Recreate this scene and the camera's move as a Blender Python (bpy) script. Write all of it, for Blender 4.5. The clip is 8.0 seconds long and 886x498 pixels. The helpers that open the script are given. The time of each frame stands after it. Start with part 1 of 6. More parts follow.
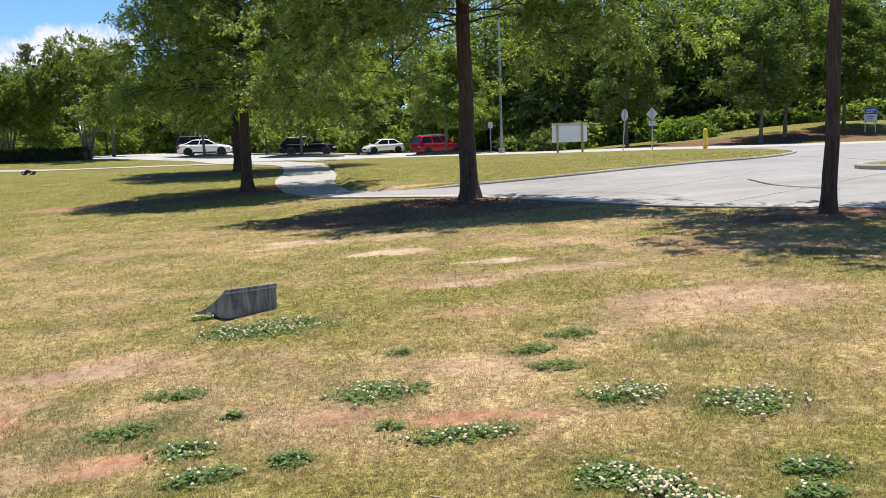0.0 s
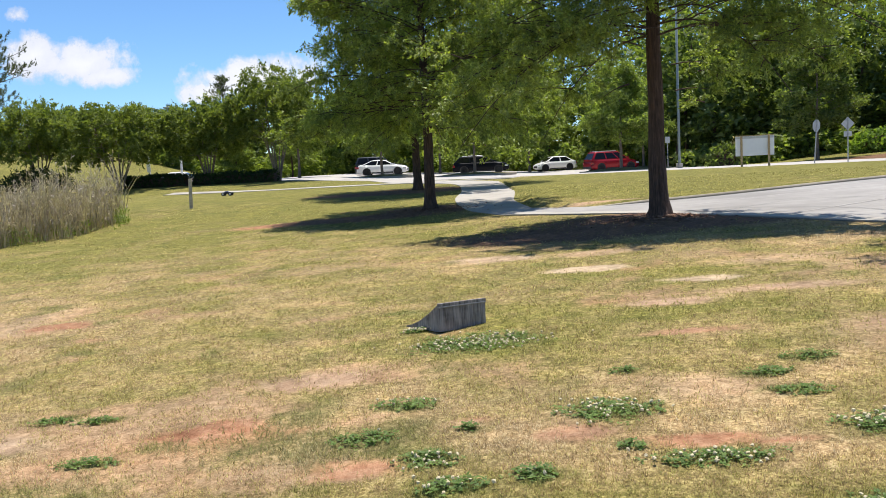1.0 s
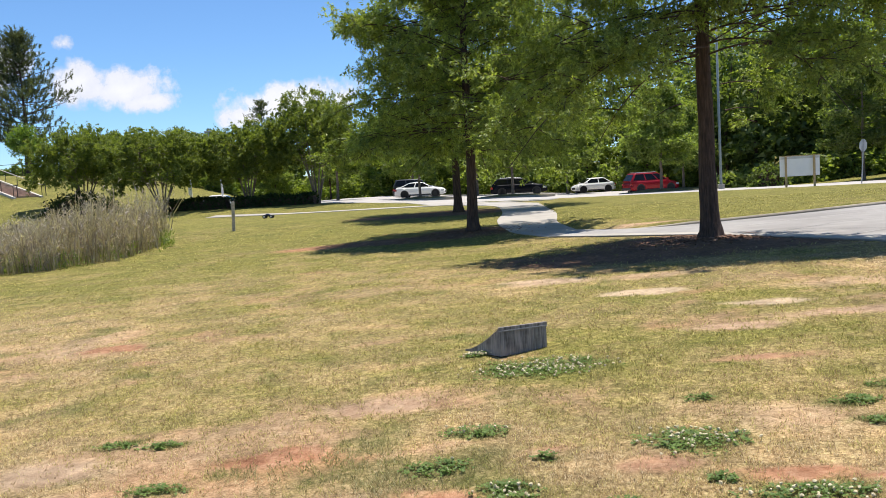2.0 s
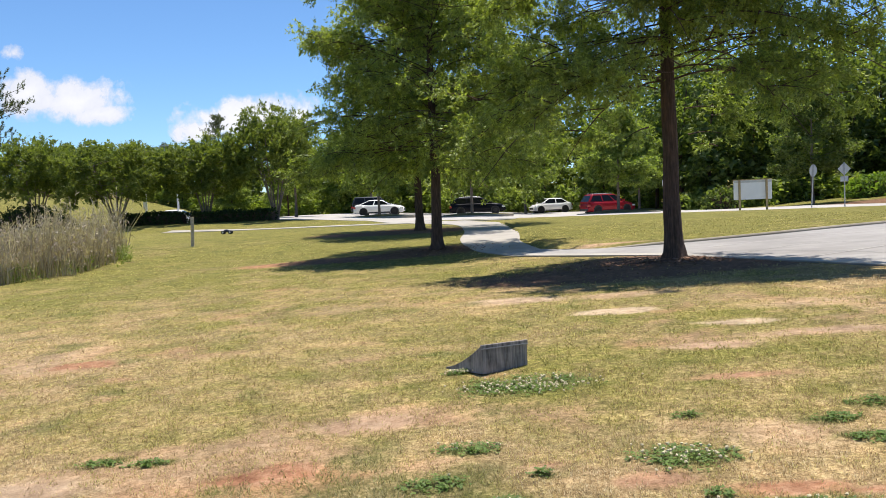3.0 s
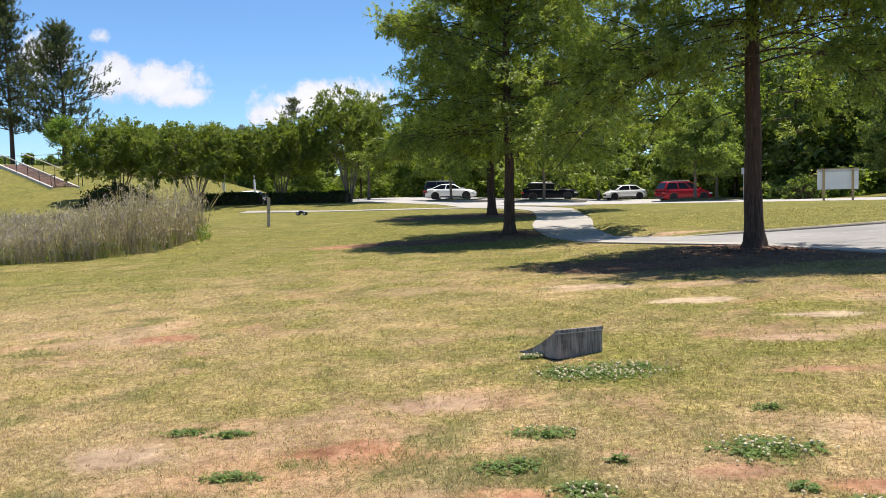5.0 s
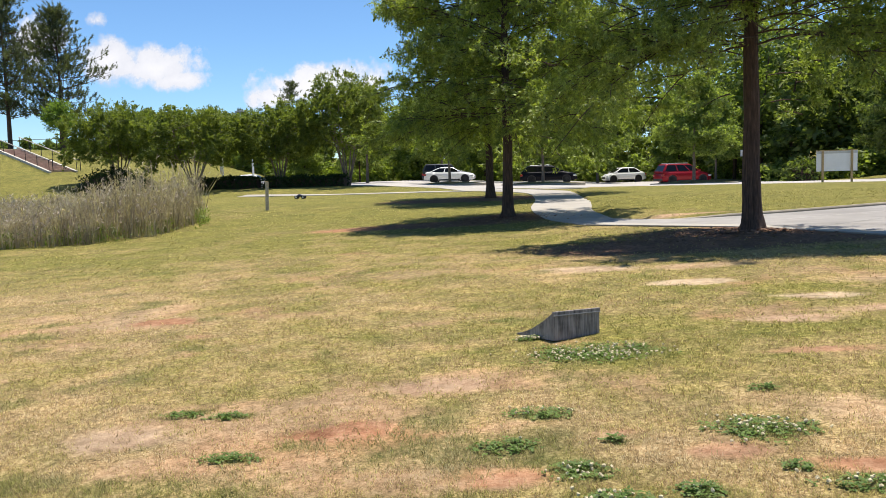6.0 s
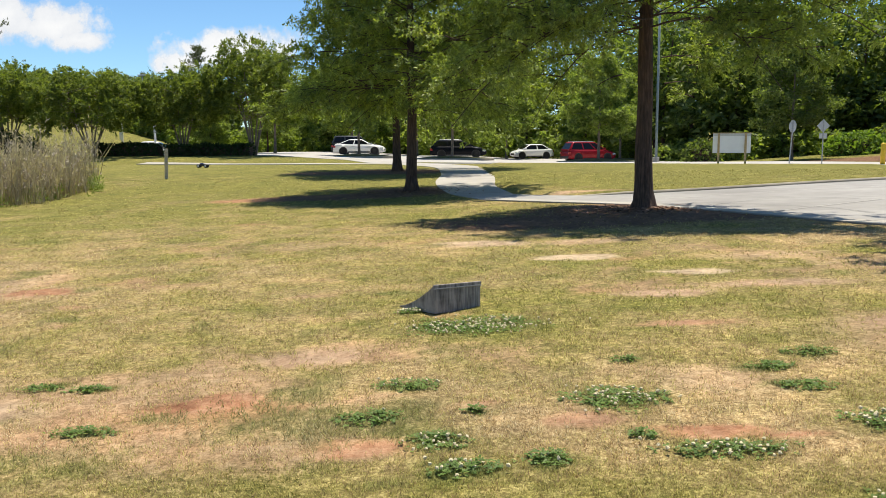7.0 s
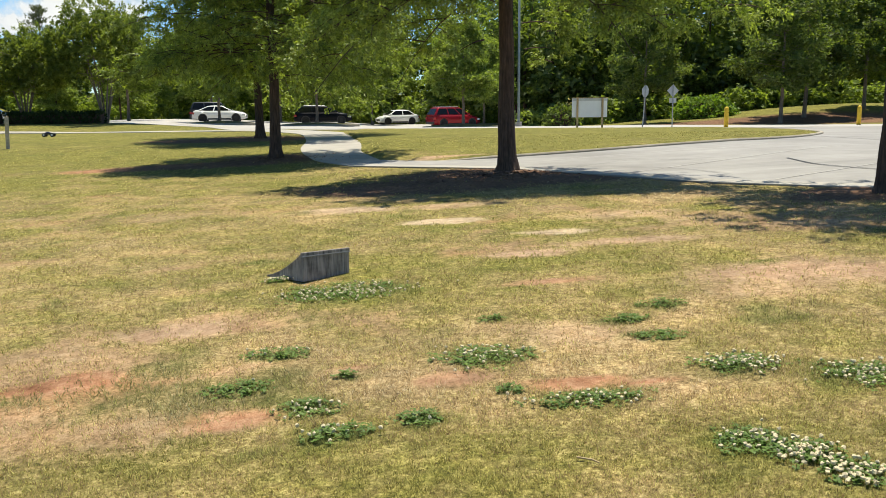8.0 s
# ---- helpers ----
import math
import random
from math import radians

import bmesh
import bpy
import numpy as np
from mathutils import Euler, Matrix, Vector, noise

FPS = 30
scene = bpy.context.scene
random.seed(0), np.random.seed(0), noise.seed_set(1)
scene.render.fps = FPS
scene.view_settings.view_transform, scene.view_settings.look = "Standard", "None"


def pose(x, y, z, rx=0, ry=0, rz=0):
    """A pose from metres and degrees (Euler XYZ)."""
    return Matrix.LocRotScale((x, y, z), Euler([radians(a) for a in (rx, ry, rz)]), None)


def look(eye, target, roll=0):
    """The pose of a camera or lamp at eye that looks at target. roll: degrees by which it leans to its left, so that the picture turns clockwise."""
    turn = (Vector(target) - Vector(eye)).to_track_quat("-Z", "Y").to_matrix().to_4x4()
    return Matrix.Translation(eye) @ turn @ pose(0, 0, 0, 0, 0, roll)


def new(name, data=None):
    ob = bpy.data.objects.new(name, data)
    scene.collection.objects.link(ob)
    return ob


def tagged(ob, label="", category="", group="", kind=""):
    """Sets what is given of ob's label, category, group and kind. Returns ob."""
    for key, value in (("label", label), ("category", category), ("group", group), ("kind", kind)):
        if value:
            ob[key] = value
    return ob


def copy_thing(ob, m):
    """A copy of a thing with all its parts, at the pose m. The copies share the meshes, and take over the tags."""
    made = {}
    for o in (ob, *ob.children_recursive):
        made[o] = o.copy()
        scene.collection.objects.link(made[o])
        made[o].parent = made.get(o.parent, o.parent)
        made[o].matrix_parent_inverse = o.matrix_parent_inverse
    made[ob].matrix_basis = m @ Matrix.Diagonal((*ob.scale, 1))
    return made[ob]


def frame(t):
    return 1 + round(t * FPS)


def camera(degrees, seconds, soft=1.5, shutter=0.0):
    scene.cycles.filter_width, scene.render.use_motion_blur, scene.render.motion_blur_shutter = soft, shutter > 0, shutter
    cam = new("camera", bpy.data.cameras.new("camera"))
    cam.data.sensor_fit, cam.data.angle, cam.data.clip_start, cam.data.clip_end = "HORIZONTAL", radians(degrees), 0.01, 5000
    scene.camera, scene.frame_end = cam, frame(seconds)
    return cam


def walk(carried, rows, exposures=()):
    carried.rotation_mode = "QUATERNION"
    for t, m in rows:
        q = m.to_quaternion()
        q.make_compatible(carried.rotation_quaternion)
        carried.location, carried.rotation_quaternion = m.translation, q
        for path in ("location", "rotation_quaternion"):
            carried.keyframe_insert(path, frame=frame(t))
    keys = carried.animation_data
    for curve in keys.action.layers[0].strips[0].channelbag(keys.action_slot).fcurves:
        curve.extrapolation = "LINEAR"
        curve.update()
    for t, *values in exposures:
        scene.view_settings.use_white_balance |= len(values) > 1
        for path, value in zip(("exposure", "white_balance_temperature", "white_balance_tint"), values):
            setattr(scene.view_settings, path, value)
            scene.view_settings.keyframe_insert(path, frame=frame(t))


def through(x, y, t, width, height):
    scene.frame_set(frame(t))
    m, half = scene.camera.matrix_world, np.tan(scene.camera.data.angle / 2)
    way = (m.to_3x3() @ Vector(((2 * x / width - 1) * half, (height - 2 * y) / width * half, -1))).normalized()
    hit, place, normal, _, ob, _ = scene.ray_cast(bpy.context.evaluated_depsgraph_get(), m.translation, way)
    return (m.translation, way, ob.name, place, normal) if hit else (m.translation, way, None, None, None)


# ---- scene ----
cam = camera(55.7, 8.0, soft=0.75)
PATH = [
    (0, (0.349, -0.111, 1.615), (0.495, 1.866, 1.35), -1.9),
    (0.5, (0.193, -0.018, 1.61), (0.047, 1.966, 1.404), -2.0),
    (1, (-0.059, -0.102, 1.608), (-0.307, 1.872, 1.402), -3.0),
    (1.5, (-0.199, -0.037, 1.615), (-0.516, 1.929, 1.434), -3.3),
    (1.7, (-0.235, 0.0, 1.613), (-0.578, 1.964, 1.445), -3.3),
    (2.8, (-0.543, -0.066, 1.614), (-0.779, 1.917, 1.5), -2.7),
    (3, (-0.567, -0.089, 1.625), (-0.789, 1.896, 1.514), -2.4),
    (3.5, (-0.599, -0.094, 1.622), (-0.833, 1.89, 1.518), -1.1),
    (4, (-0.619, -0.089, 1.616), (-0.913, 1.886, 1.507), -0.9),
    (4.5, (-0.629, -0.096, 1.613), (-0.984, 1.868, 1.489), -1.1),
    (4.7, (-0.629, -0.097, 1.611), (-1.003, 1.863, 1.48), -1.3),
    (5.8, (-0.61, -0.105, 1.602), (-1.006, 1.848, 1.431), -1.7),
    (6, (-0.606, -0.107, 1.6), (-0.992, 1.847, 1.419), -1.7),
    (6.5, (-0.472, -0.073, 1.59), (-0.765, 1.892, 1.367), -0.9),
    (7, (-0.33, -0.063, 1.587), (-0.508, 1.913, 1.34), -0.2),
    (7.5, (-0.313, -0.07, 1.579), (-0.344, 1.911, 1.3), -0.2),
    (8, (-0.32, -0.074, 1.578), (-0.187, 1.895, 1.25), -0.5),
]
walk(cam, [(t, look(eye, target, roll)) for t, eye, target, roll in PATH], [(0, 0.46, 6380, 11), (3, 0.47, 6500, 12), (6, 0.46, 6650, 11), (8, 0.43, 6950, 4)])


# ---- sun, sky, exposure ----
SUN_EL, SUN_AZ = 76.5, 17.0          # degrees above the horizon; degrees from ahead (y) towards the right (x)
world = bpy.data.worlds.new("sky")
scene.world = world
world.use_nodes = True
wn = world.node_tree
for n in list(wn.nodes):
    wn.nodes.remove(n)
w_out = wn.nodes.new("ShaderNodeOutputWorld")
w_bg = wn.nodes.new("ShaderNodeBackground")
w_sky = wn.nodes.new("ShaderNodeTexSky")
w_sky.sky_type = "NISHITA"
w_sky.sun_disc = False
w_sky.sun_elevation = radians(SUN_EL)
w_sky.sun_rotation = radians(SUN_AZ)
w_sky.air_density, w_sky.dust_density, w_sky.ozone_density = 0.85, 0.0, 8.0
w_bg.inputs["Strength"].default_value = 0.115
w_tint = wn.nodes.new("ShaderNodeMix")
w_tint.data_type, w_tint.blend_type = "RGBA", "MULTIPLY"
w_tint.inputs[0].default_value, w_tint.inputs[7].default_value = 1.0, (0.85, 0.965, 1.0, 1)
wn.links.new(w_sky.outputs[0], w_tint.inputs[6])
wn.links.new(w_tint.outputs[2], w_bg.inputs["Color"])
wn.links.new(w_bg.outputs[0], w_out.inputs["Surface"])
sun = new("sun", bpy.data.lights.new("sun", "SUN"))
sun.data.energy, sun.data.angle, sun.data.color = 5.0, radians(0.55), (1.0, 0.94, 0.84)
TO_SUN = Vector((math.sin(radians(SUN_AZ)) * math.cos(radians(SUN_EL)), math.cos(radians(SUN_AZ)) * math.cos(radians(SUN_EL)), math.sin(radians(SUN_EL))))
sun.matrix_world = look(TO_SUN * 80, (0, 0, 0))


# ---- materials ----
def mat_new(name):
    m = bpy.data.materials.new(name)
    m.use_nodes = True
    nt = m.node_tree
    bsdf = nt.nodes["Principled BSDF"]
    return m, nt, bsdf


def nd(nt, kind, **vals):
    n = nt.nodes.new("ShaderNode" + kind)
    for k, v in vals.items():
        n.inputs[k.replace("_", " ")].default_value = v
    return n


def ramp(nt, src, stops):
    r = nt.nodes.new("ShaderNodeValToRGB")
    e = r.color_ramp.elements
    while len(e) > 1:
        e.remove(e[-1])
    for i, (p, c) in enumerate(stops):
        s = e[0] if i == 0 else e.new(p)
        s.position, s.color = p, (*c, 1) if len(c) == 3 else c
    nt.links.new(src, r.inputs[0])
    return r.outputs[0]


def mixc(nt, fac, a, b, how="MIX"):
    m = nt.nodes.new("ShaderNodeMix")
    m.data_type, m.blend_type = "RGBA", how
    for i, v in ((0, fac), (6, a), (7, b)):
        if hasattr(v, "is_linked"):
            nt.links.new(v, m.inputs[i])
        else:
            m.inputs[i].default_value = v if i == 0 else (*v, 1)
    return m.outputs[2]


def maths(nt, op, a, b=0.0, c=0.0, clamp=False):
    m = nt.nodes.new("ShaderNodeMath")
    m.operation, m.use_clamp = op, clamp
    for i, v in enumerate((a, b, c)):
        if hasattr(v, "is_linked"):
            nt.links.new(v, m.inputs[i])
        else:
            m.inputs[i].default_value = v
    return m.outputs[0]


def noise_of(nt, scale, detail=4.0, rough=0.6, stretch=None, w=0.0):
    co = nt.nodes.new("ShaderNodeTexCoord").outputs["Object"]
    if stretch or w:
        mp = nt.nodes.new("ShaderNodeMapping")
        mp.inputs["Scale"].default_value = stretch or (1, 1, 1)
        mp.inputs["Location"].default_value = (w, w * 1.7, w * 0.3)
        nt.links.new(co, mp.inputs[0])
        co = mp.outputs[0]
    n = nd(nt, "TexNoise", Scale=scale, Detail=detail, Roughness=rough)
    nt.links.new(co, n.inputs["Vector"])
    return n.outputs[0]


def bump(nt, bsdf, height, strength, dist):
    b = nd(nt, "Bump", Strength=strength, Distance=dist)
    nt.links.new(height, b.inputs["Height"])
    nt.links.new(b.outputs[0], bsdf.inputs["Normal"])


def plain(name, col, rough=0.6, metal=0.0, var=0.15, scale=6.0, grain=80.0, bumps=0.15, dist=0.004, coat=0.0):
    """Paint, plastic or wood: a base colour with stains at one scale and grain at another."""
    m, nt, b = mat_new(name)
    big, small = noise_of(nt, scale), noise_of(nt, grain, 3.0)
    lo = tuple(c * (1 - var) for c in col)
    hi = tuple(min(1, c * (1 + var * 0.6)) for c in col)
    c1 = ramp(nt, big, [(0.3, lo), (0.7, hi)])
    c2 = mixc(nt, maths(nt, "MULTIPLY", small, var), c1, tuple(c * 0.6 for c in col))
    nt.links.new(c2, b.inputs["Base Color"])
    b.inputs["Roughness"].default_value, b.inputs["Metallic"].default_value = rough, metal
    b.inputs["Coat Weight"].default_value = coat
    if bumps:
        bump(nt, b, small, bumps, dist)
    return m


def leafy(name, dark, light, through=0.45, gloss=0.025):
    """Thin leaves: each one its own tone, light passing through them."""
    m = bpy.data.materials.new(name)
    m.use_nodes = True
    nt = m.node_tree
    nt.nodes.remove(nt.nodes["Principled BSDF"])
    geo = nt.nodes.new("ShaderNodeNewGeometry")
    big = noise_of(nt, 1.5, 3.0)
    f = maths(nt, "ADD", maths(nt, "MULTIPLY", geo.outputs["Random Per Island"], 0.6), maths(nt, "MULTIPLY_ADD", big, 1.4, -0.5), clamp=True)
    col = ramp(nt, f, [(0.0, dark), (0.55, tuple((a + b) / 2 for a, b in zip(dark, light))), (1.0, light)])
    thin = mixc(nt, 1.0, col, (1.25, 1.3, 0.45), "MULTIPLY")
    d, t, g = nd(nt, "BsdfDiffuse"), nd(nt, "BsdfTranslucent"), nd(nt, "BsdfGlossy", Roughness=0.6)
    nt.links.new(col, d.inputs["Color"])
    nt.links.new(thin, t.inputs["Color"])
    m1, m2 = nd(nt, "MixShader", Fac=through), nd(nt, "MixShader", Fac=gloss)
    nt.links.new(d.outputs[0], m1.inputs[1])
    nt.links.new(t.outputs[0], m1.inputs[2])
    nt.links.new(m1.outputs[0], m2.inputs[1])
    nt.links.new(g.outputs[0], m2.inputs[2])
    nt.links.new(m2.outputs[0], nt.nodes["Material Output"].inputs["Surface"])
    return m


def make_turf():
    """Dry lawn: straw and green by noise, red clay, sand, clover green and bark mulch, which also deepens the tree
    shadows, by the cover map.
    """
    m, nt, b = mat_new("turf")
    a1 = nt.nodes.new("ShaderNodeAttribute")
    a1.attribute_name = "cover"
    sep = nt.nodes.new("ShaderNodeSeparateColor")
    nt.links.new(a1.outputs["Color"], sep.inputs[0])
    a2 = nt.nodes.new("ShaderNodeAttribute")
    a2.attribute_name = "tone"
    sep2 = nt.nodes.new("ShaderNodeSeparateColor")
    nt.links.new(a2.outputs["Color"], sep2.inputs[0])
    fine, mid = maths(nt, "ADD", maths(nt, "MULTIPLY", noise_of(nt, 55.0, 5.0, 0.75), 0.55), maths(nt, "MULTIPLY", noise_of(nt, 16.0, 5.0, 0.75), 0.45)), noise_of(nt, 6.0, 5.0, 0.65)
    grit = noise_of(nt, 160.0, 3.0, 0.7)
    straw = ramp(nt, fine, [(0.38, (0.10, 0.064, 0.032)), (0.5, (0.385, 0.262, 0.135)), (0.61, (0.76, 0.585, 0.34))])
    green = ramp(nt, fine, [(0.38, (0.042, 0.042, 0.013)), (0.5, (0.168, 0.162, 0.037)), (0.61, (0.415, 0.375, 0.112))])
    g = maths(nt, "ADD", maths(nt, "MULTIPLY_ADD", mid, 1.2, -0.6), sep2.outputs[0], clamp=True)
    col = mixc(nt, g, straw, green)
    lush = ramp(nt, fine, [(0.3, (0.03, 0.05, 0.012)), (0.7, (0.13, 0.18, 0.04))])
    col = mixc(nt, maths(nt, "MULTIPLY", sep.outputs[1], maths(nt, "MULTIPLY_ADD", mid, 1.4, 0.05, clamp=True)), col, lush)
    clay = ramp(nt, maths(nt, "MULTIPLY_ADD", fine, 0.6, maths(nt, "MULTIPLY", mid, 0.4)), [(0.38, (0.20, 0.078, 0.04)), (0.5, (0.40, 0.20, 0.115)), (0.62, (0.55, 0.33, 0.21))])
    sand = ramp(nt, maths(nt, "MULTIPLY_ADD", fine, 0.6, maths(nt, "MULTIPLY", mid, 0.4)), [(0.36, (0.34, 0.24, 0.155)), (0.5, (0.52, 0.395, 0.275)), (0.64, (0.68, 0.55, 0.40))])
    soil = mixc(nt, sep2.outputs[1], clay, sand)
    k = maths(nt, "ADD", sep.outputs[0], maths(nt, "MULTIPLY_ADD", fine, 1.1, -0.55))
    k = maths(nt, "MULTIPLY", maths(nt, "MULTIPLY_ADD", k, 2.2, -0.6, clamp=True), maths(nt, "GREATER_THAN", sep.outputs[0], 0.02))
    col = mixc(nt, k, col, soil)
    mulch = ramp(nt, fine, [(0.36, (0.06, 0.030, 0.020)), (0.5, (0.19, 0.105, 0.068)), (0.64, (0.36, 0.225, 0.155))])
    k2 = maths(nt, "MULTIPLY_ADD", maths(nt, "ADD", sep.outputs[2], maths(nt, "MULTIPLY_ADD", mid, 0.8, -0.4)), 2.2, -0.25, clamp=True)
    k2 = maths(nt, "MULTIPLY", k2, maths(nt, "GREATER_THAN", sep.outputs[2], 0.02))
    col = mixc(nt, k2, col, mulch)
    blot = ramp(nt, noise_of(nt, 2.6, 8.0, 0.78), [(0.36, (0.66, 0.66, 0.64)), (0.5, (0.90, 0.90, 0.88)), (0.62, (1.14, 1.12, 1.06))])
    col = mixc(nt, 1.0, col, blot, "MULTIPLY")
    drift = ramp(nt, noise_of(nt, 0.8, 6.0, 0.7, None, 5.0), [(0.38, (0.82, 0.84, 0.82)), (0.62, (1.10, 1.08, 1.04))])
    col = mixc(nt, 1.0, col, drift, "MULTIPLY")
    nt.links.new(col, b.inputs["Base Color"])
    b.inputs["Roughness"].default_value = 0.95
    b.inputs["Specular IOR Level"].default_value = 0.15
    bump(nt, b, maths(nt, "ADD", fine, maths(nt, "MULTIPLY", grit, 0.5)), 0.55, 0.03)
    return m


def make_blade():
    """Mown grass blades, each straw or green by its own chance and by the cover map."""
    m, nt, b = mat_new("grass_blade")
    a2 = nt.nodes.new("ShaderNodeAttribute")
    a2.attribute_name = "tone"
    sep = nt.nodes.new("ShaderNodeSeparateColor")
    nt.links.new(a2.outputs["Color"], sep.inputs[0])
    geo = nt.nodes.new("ShaderNodeNewGeometry")
    r = geo.outputs["Random Per Island"]
    straw = ramp(nt, r, [(0.0, (0.20, 0.125, 0.058)), (0.5, (0.61, 0.455, 0.235)), (1.0, (0.92, 0.79, 0.52))])
    green = ramp(nt, r, [(0.0, (0.085, 0.082, 0.019)), (0.55, (0.30, 0.275, 0.068)), (1.0, (0.70, 0.61, 0.22))])
    lush = ramp(nt, r, [(0.0, (0.08, 0.115, 0.03)), (1.0, (0.22, 0.265, 0.075))])
    k = maths(nt, "GREATER_THAN", maths(nt, "ADD", sep.outputs[0], maths(nt, "MULTIPLY_ADD", r, 0.9, -0.45)), 0.5)
    col = mixc(nt, sep.outputs[2], mixc(nt, k, straw, green), lush)
    nt.links.new(col, b.inputs["Base Color"])
    b.inputs["Roughness"].default_value = 0.7
    b.inputs["Specular IOR Level"].default_value = 0.2
    t, mx = nd(nt, "BsdfTranslucent"), nd(nt, "MixShader", Fac=0.35)
    nt.links.new(col, t.inputs["Color"])
    nt.links.new(b.outputs[0], mx.inputs[1])
    nt.links.new(t.outputs[0], mx.inputs[2])
    nt.links.new(mx.outputs[0], nt.nodes["Material Output"].inputs["Surface"])
    return m


def make_paving(name, lo, hi, crack=0.0):
    m, nt, b = mat_new(name)
    big, mid, fine = noise_of(nt, 0.35, 4.0), noise_of(nt, 3.0, 5.0), noise_of(nt, 90.0, 3.0)
    streak = noise_of(nt, 1.0, 4.0, 0.6, (0.25, 2.2, 1.0))
    c = ramp(nt, maths(nt, "ADD", maths(nt, "MULTIPLY", big, 0.6), maths(nt, "MULTIPLY", streak, 0.4)), [(0.35, lo), (0.65, hi)])
    c = mixc(nt, maths(nt, "MULTIPLY_ADD", mid, 0.8, -0.25, clamp=True), c, tuple(v * 0.8 for v in lo))
    c = mixc(nt, maths(nt, "MULTIPLY", fine, 0.4), c, tuple(v * 0.6 for v in lo))
    nt.links.new(c, b.inputs["Base Color"])
    b.inputs["Roughness"].default_value = 0.9
    bump(nt, b, fine, 0.3, 0.004)
    return m


def make_bark(name, lo, hi):
    m, nt, b = mat_new(name)
    fur = noise_of(nt, 9.0, 5.0, 0.65, (3.0, 3.0, 0.35))
    fine = noise_of(nt, 40.0, 4.0)
    big = noise_of(nt, 1.3, 3.0)
    c = ramp(nt, fur, [(0.35, lo), (0.55, tuple((a + d) / 2 for a, d in zip(lo, hi))), (0.7, hi)])
    c = mixc(nt, maths(nt, "MULTIPLY_ADD", big, 1.2, -0.4, clamp=True), c, tuple(v * 0.65 for v in hi))
    nt.links.new(c, b.inputs["Base Color"])
    b.inputs["Roughness"].default_value = 0.95
    bump(nt, b, maths(nt, "ADD", fur, maths(nt, "MULTIPLY", fine, 0.35)), 0.9, 0.05)
    return m


def make_scuffed(name, lo, hi):
    """Dark moulded plastic with pale upright scuffs and dust."""
    m, nt, b = mat_new(name)
    streak, blot, fine = noise_of(nt, 22.0, 4.0, 0.6, (1.6, 1.6, 0.16)), noise_of(nt, 7.0, 4.0), noise_of(nt, 120.0, 3.0)
    c = ramp(nt, maths(nt, "ADD", maths(nt, "MULTIPLY", streak, 0.6), maths(nt, "MULTIPLY", blot, 0.4)), [(0.38, lo), (0.52, tuple((p + q) / 2 for p, q in zip(lo, hi))), (0.66, hi)])
    c = mixc(nt, maths(nt, "MULTIPLY_ADD", blot, 1.6, -0.75, clamp=True), c, (0.30, 0.25, 0.20))
    nt.links.new(c, b.inputs["Base Color"])
    b.inputs["Roughness"].default_value = 0.65
    bump(nt, b, maths(nt, "ADD", fine, streak), 0.3, 0.004)
    return m


def make_paint(name, col, flake=0.0, shine=0.25):
    m, nt, b = mat_new(name)
    n1, n2 = noise_of(nt, 2.0, 3.0), noise_of(nt, 60.0, 2.0)
    c = mixc(nt, maths(nt, "MULTIPLY", n1, 0.25), col, tuple(v * 0.75 for v in col))
    nt.links.new(c, b.inputs["Base Color"])
    b.inputs["Metallic"].default_value = flake
    b.inputs["Specular IOR Level"].default_value = shine
    nt.links.new(maths(nt, "MULTIPLY_ADD", n2, 0.1, 0.28), b.inputs["Roughness"])
    b.inputs["Coat Weight"].default_value, b.inputs["Coat Roughness"].default_value = shine, 0.06
    return m


def make_glass(name, tint):
    m, nt, b = mat_new(name)
    n1 = noise_of(nt, 4.0, 3.0)
    c = mixc(nt, n1, tint, tuple(v * 1.6 for v in tint))
    nt.links.new(c, b.inputs["Base Color"])
    b.inputs["Roughness"].default_value = 0.12
    b.inputs["Specular IOR Level"].default_value = 0.25
    b.inputs["IOR"].default_value = 1.52
    return m


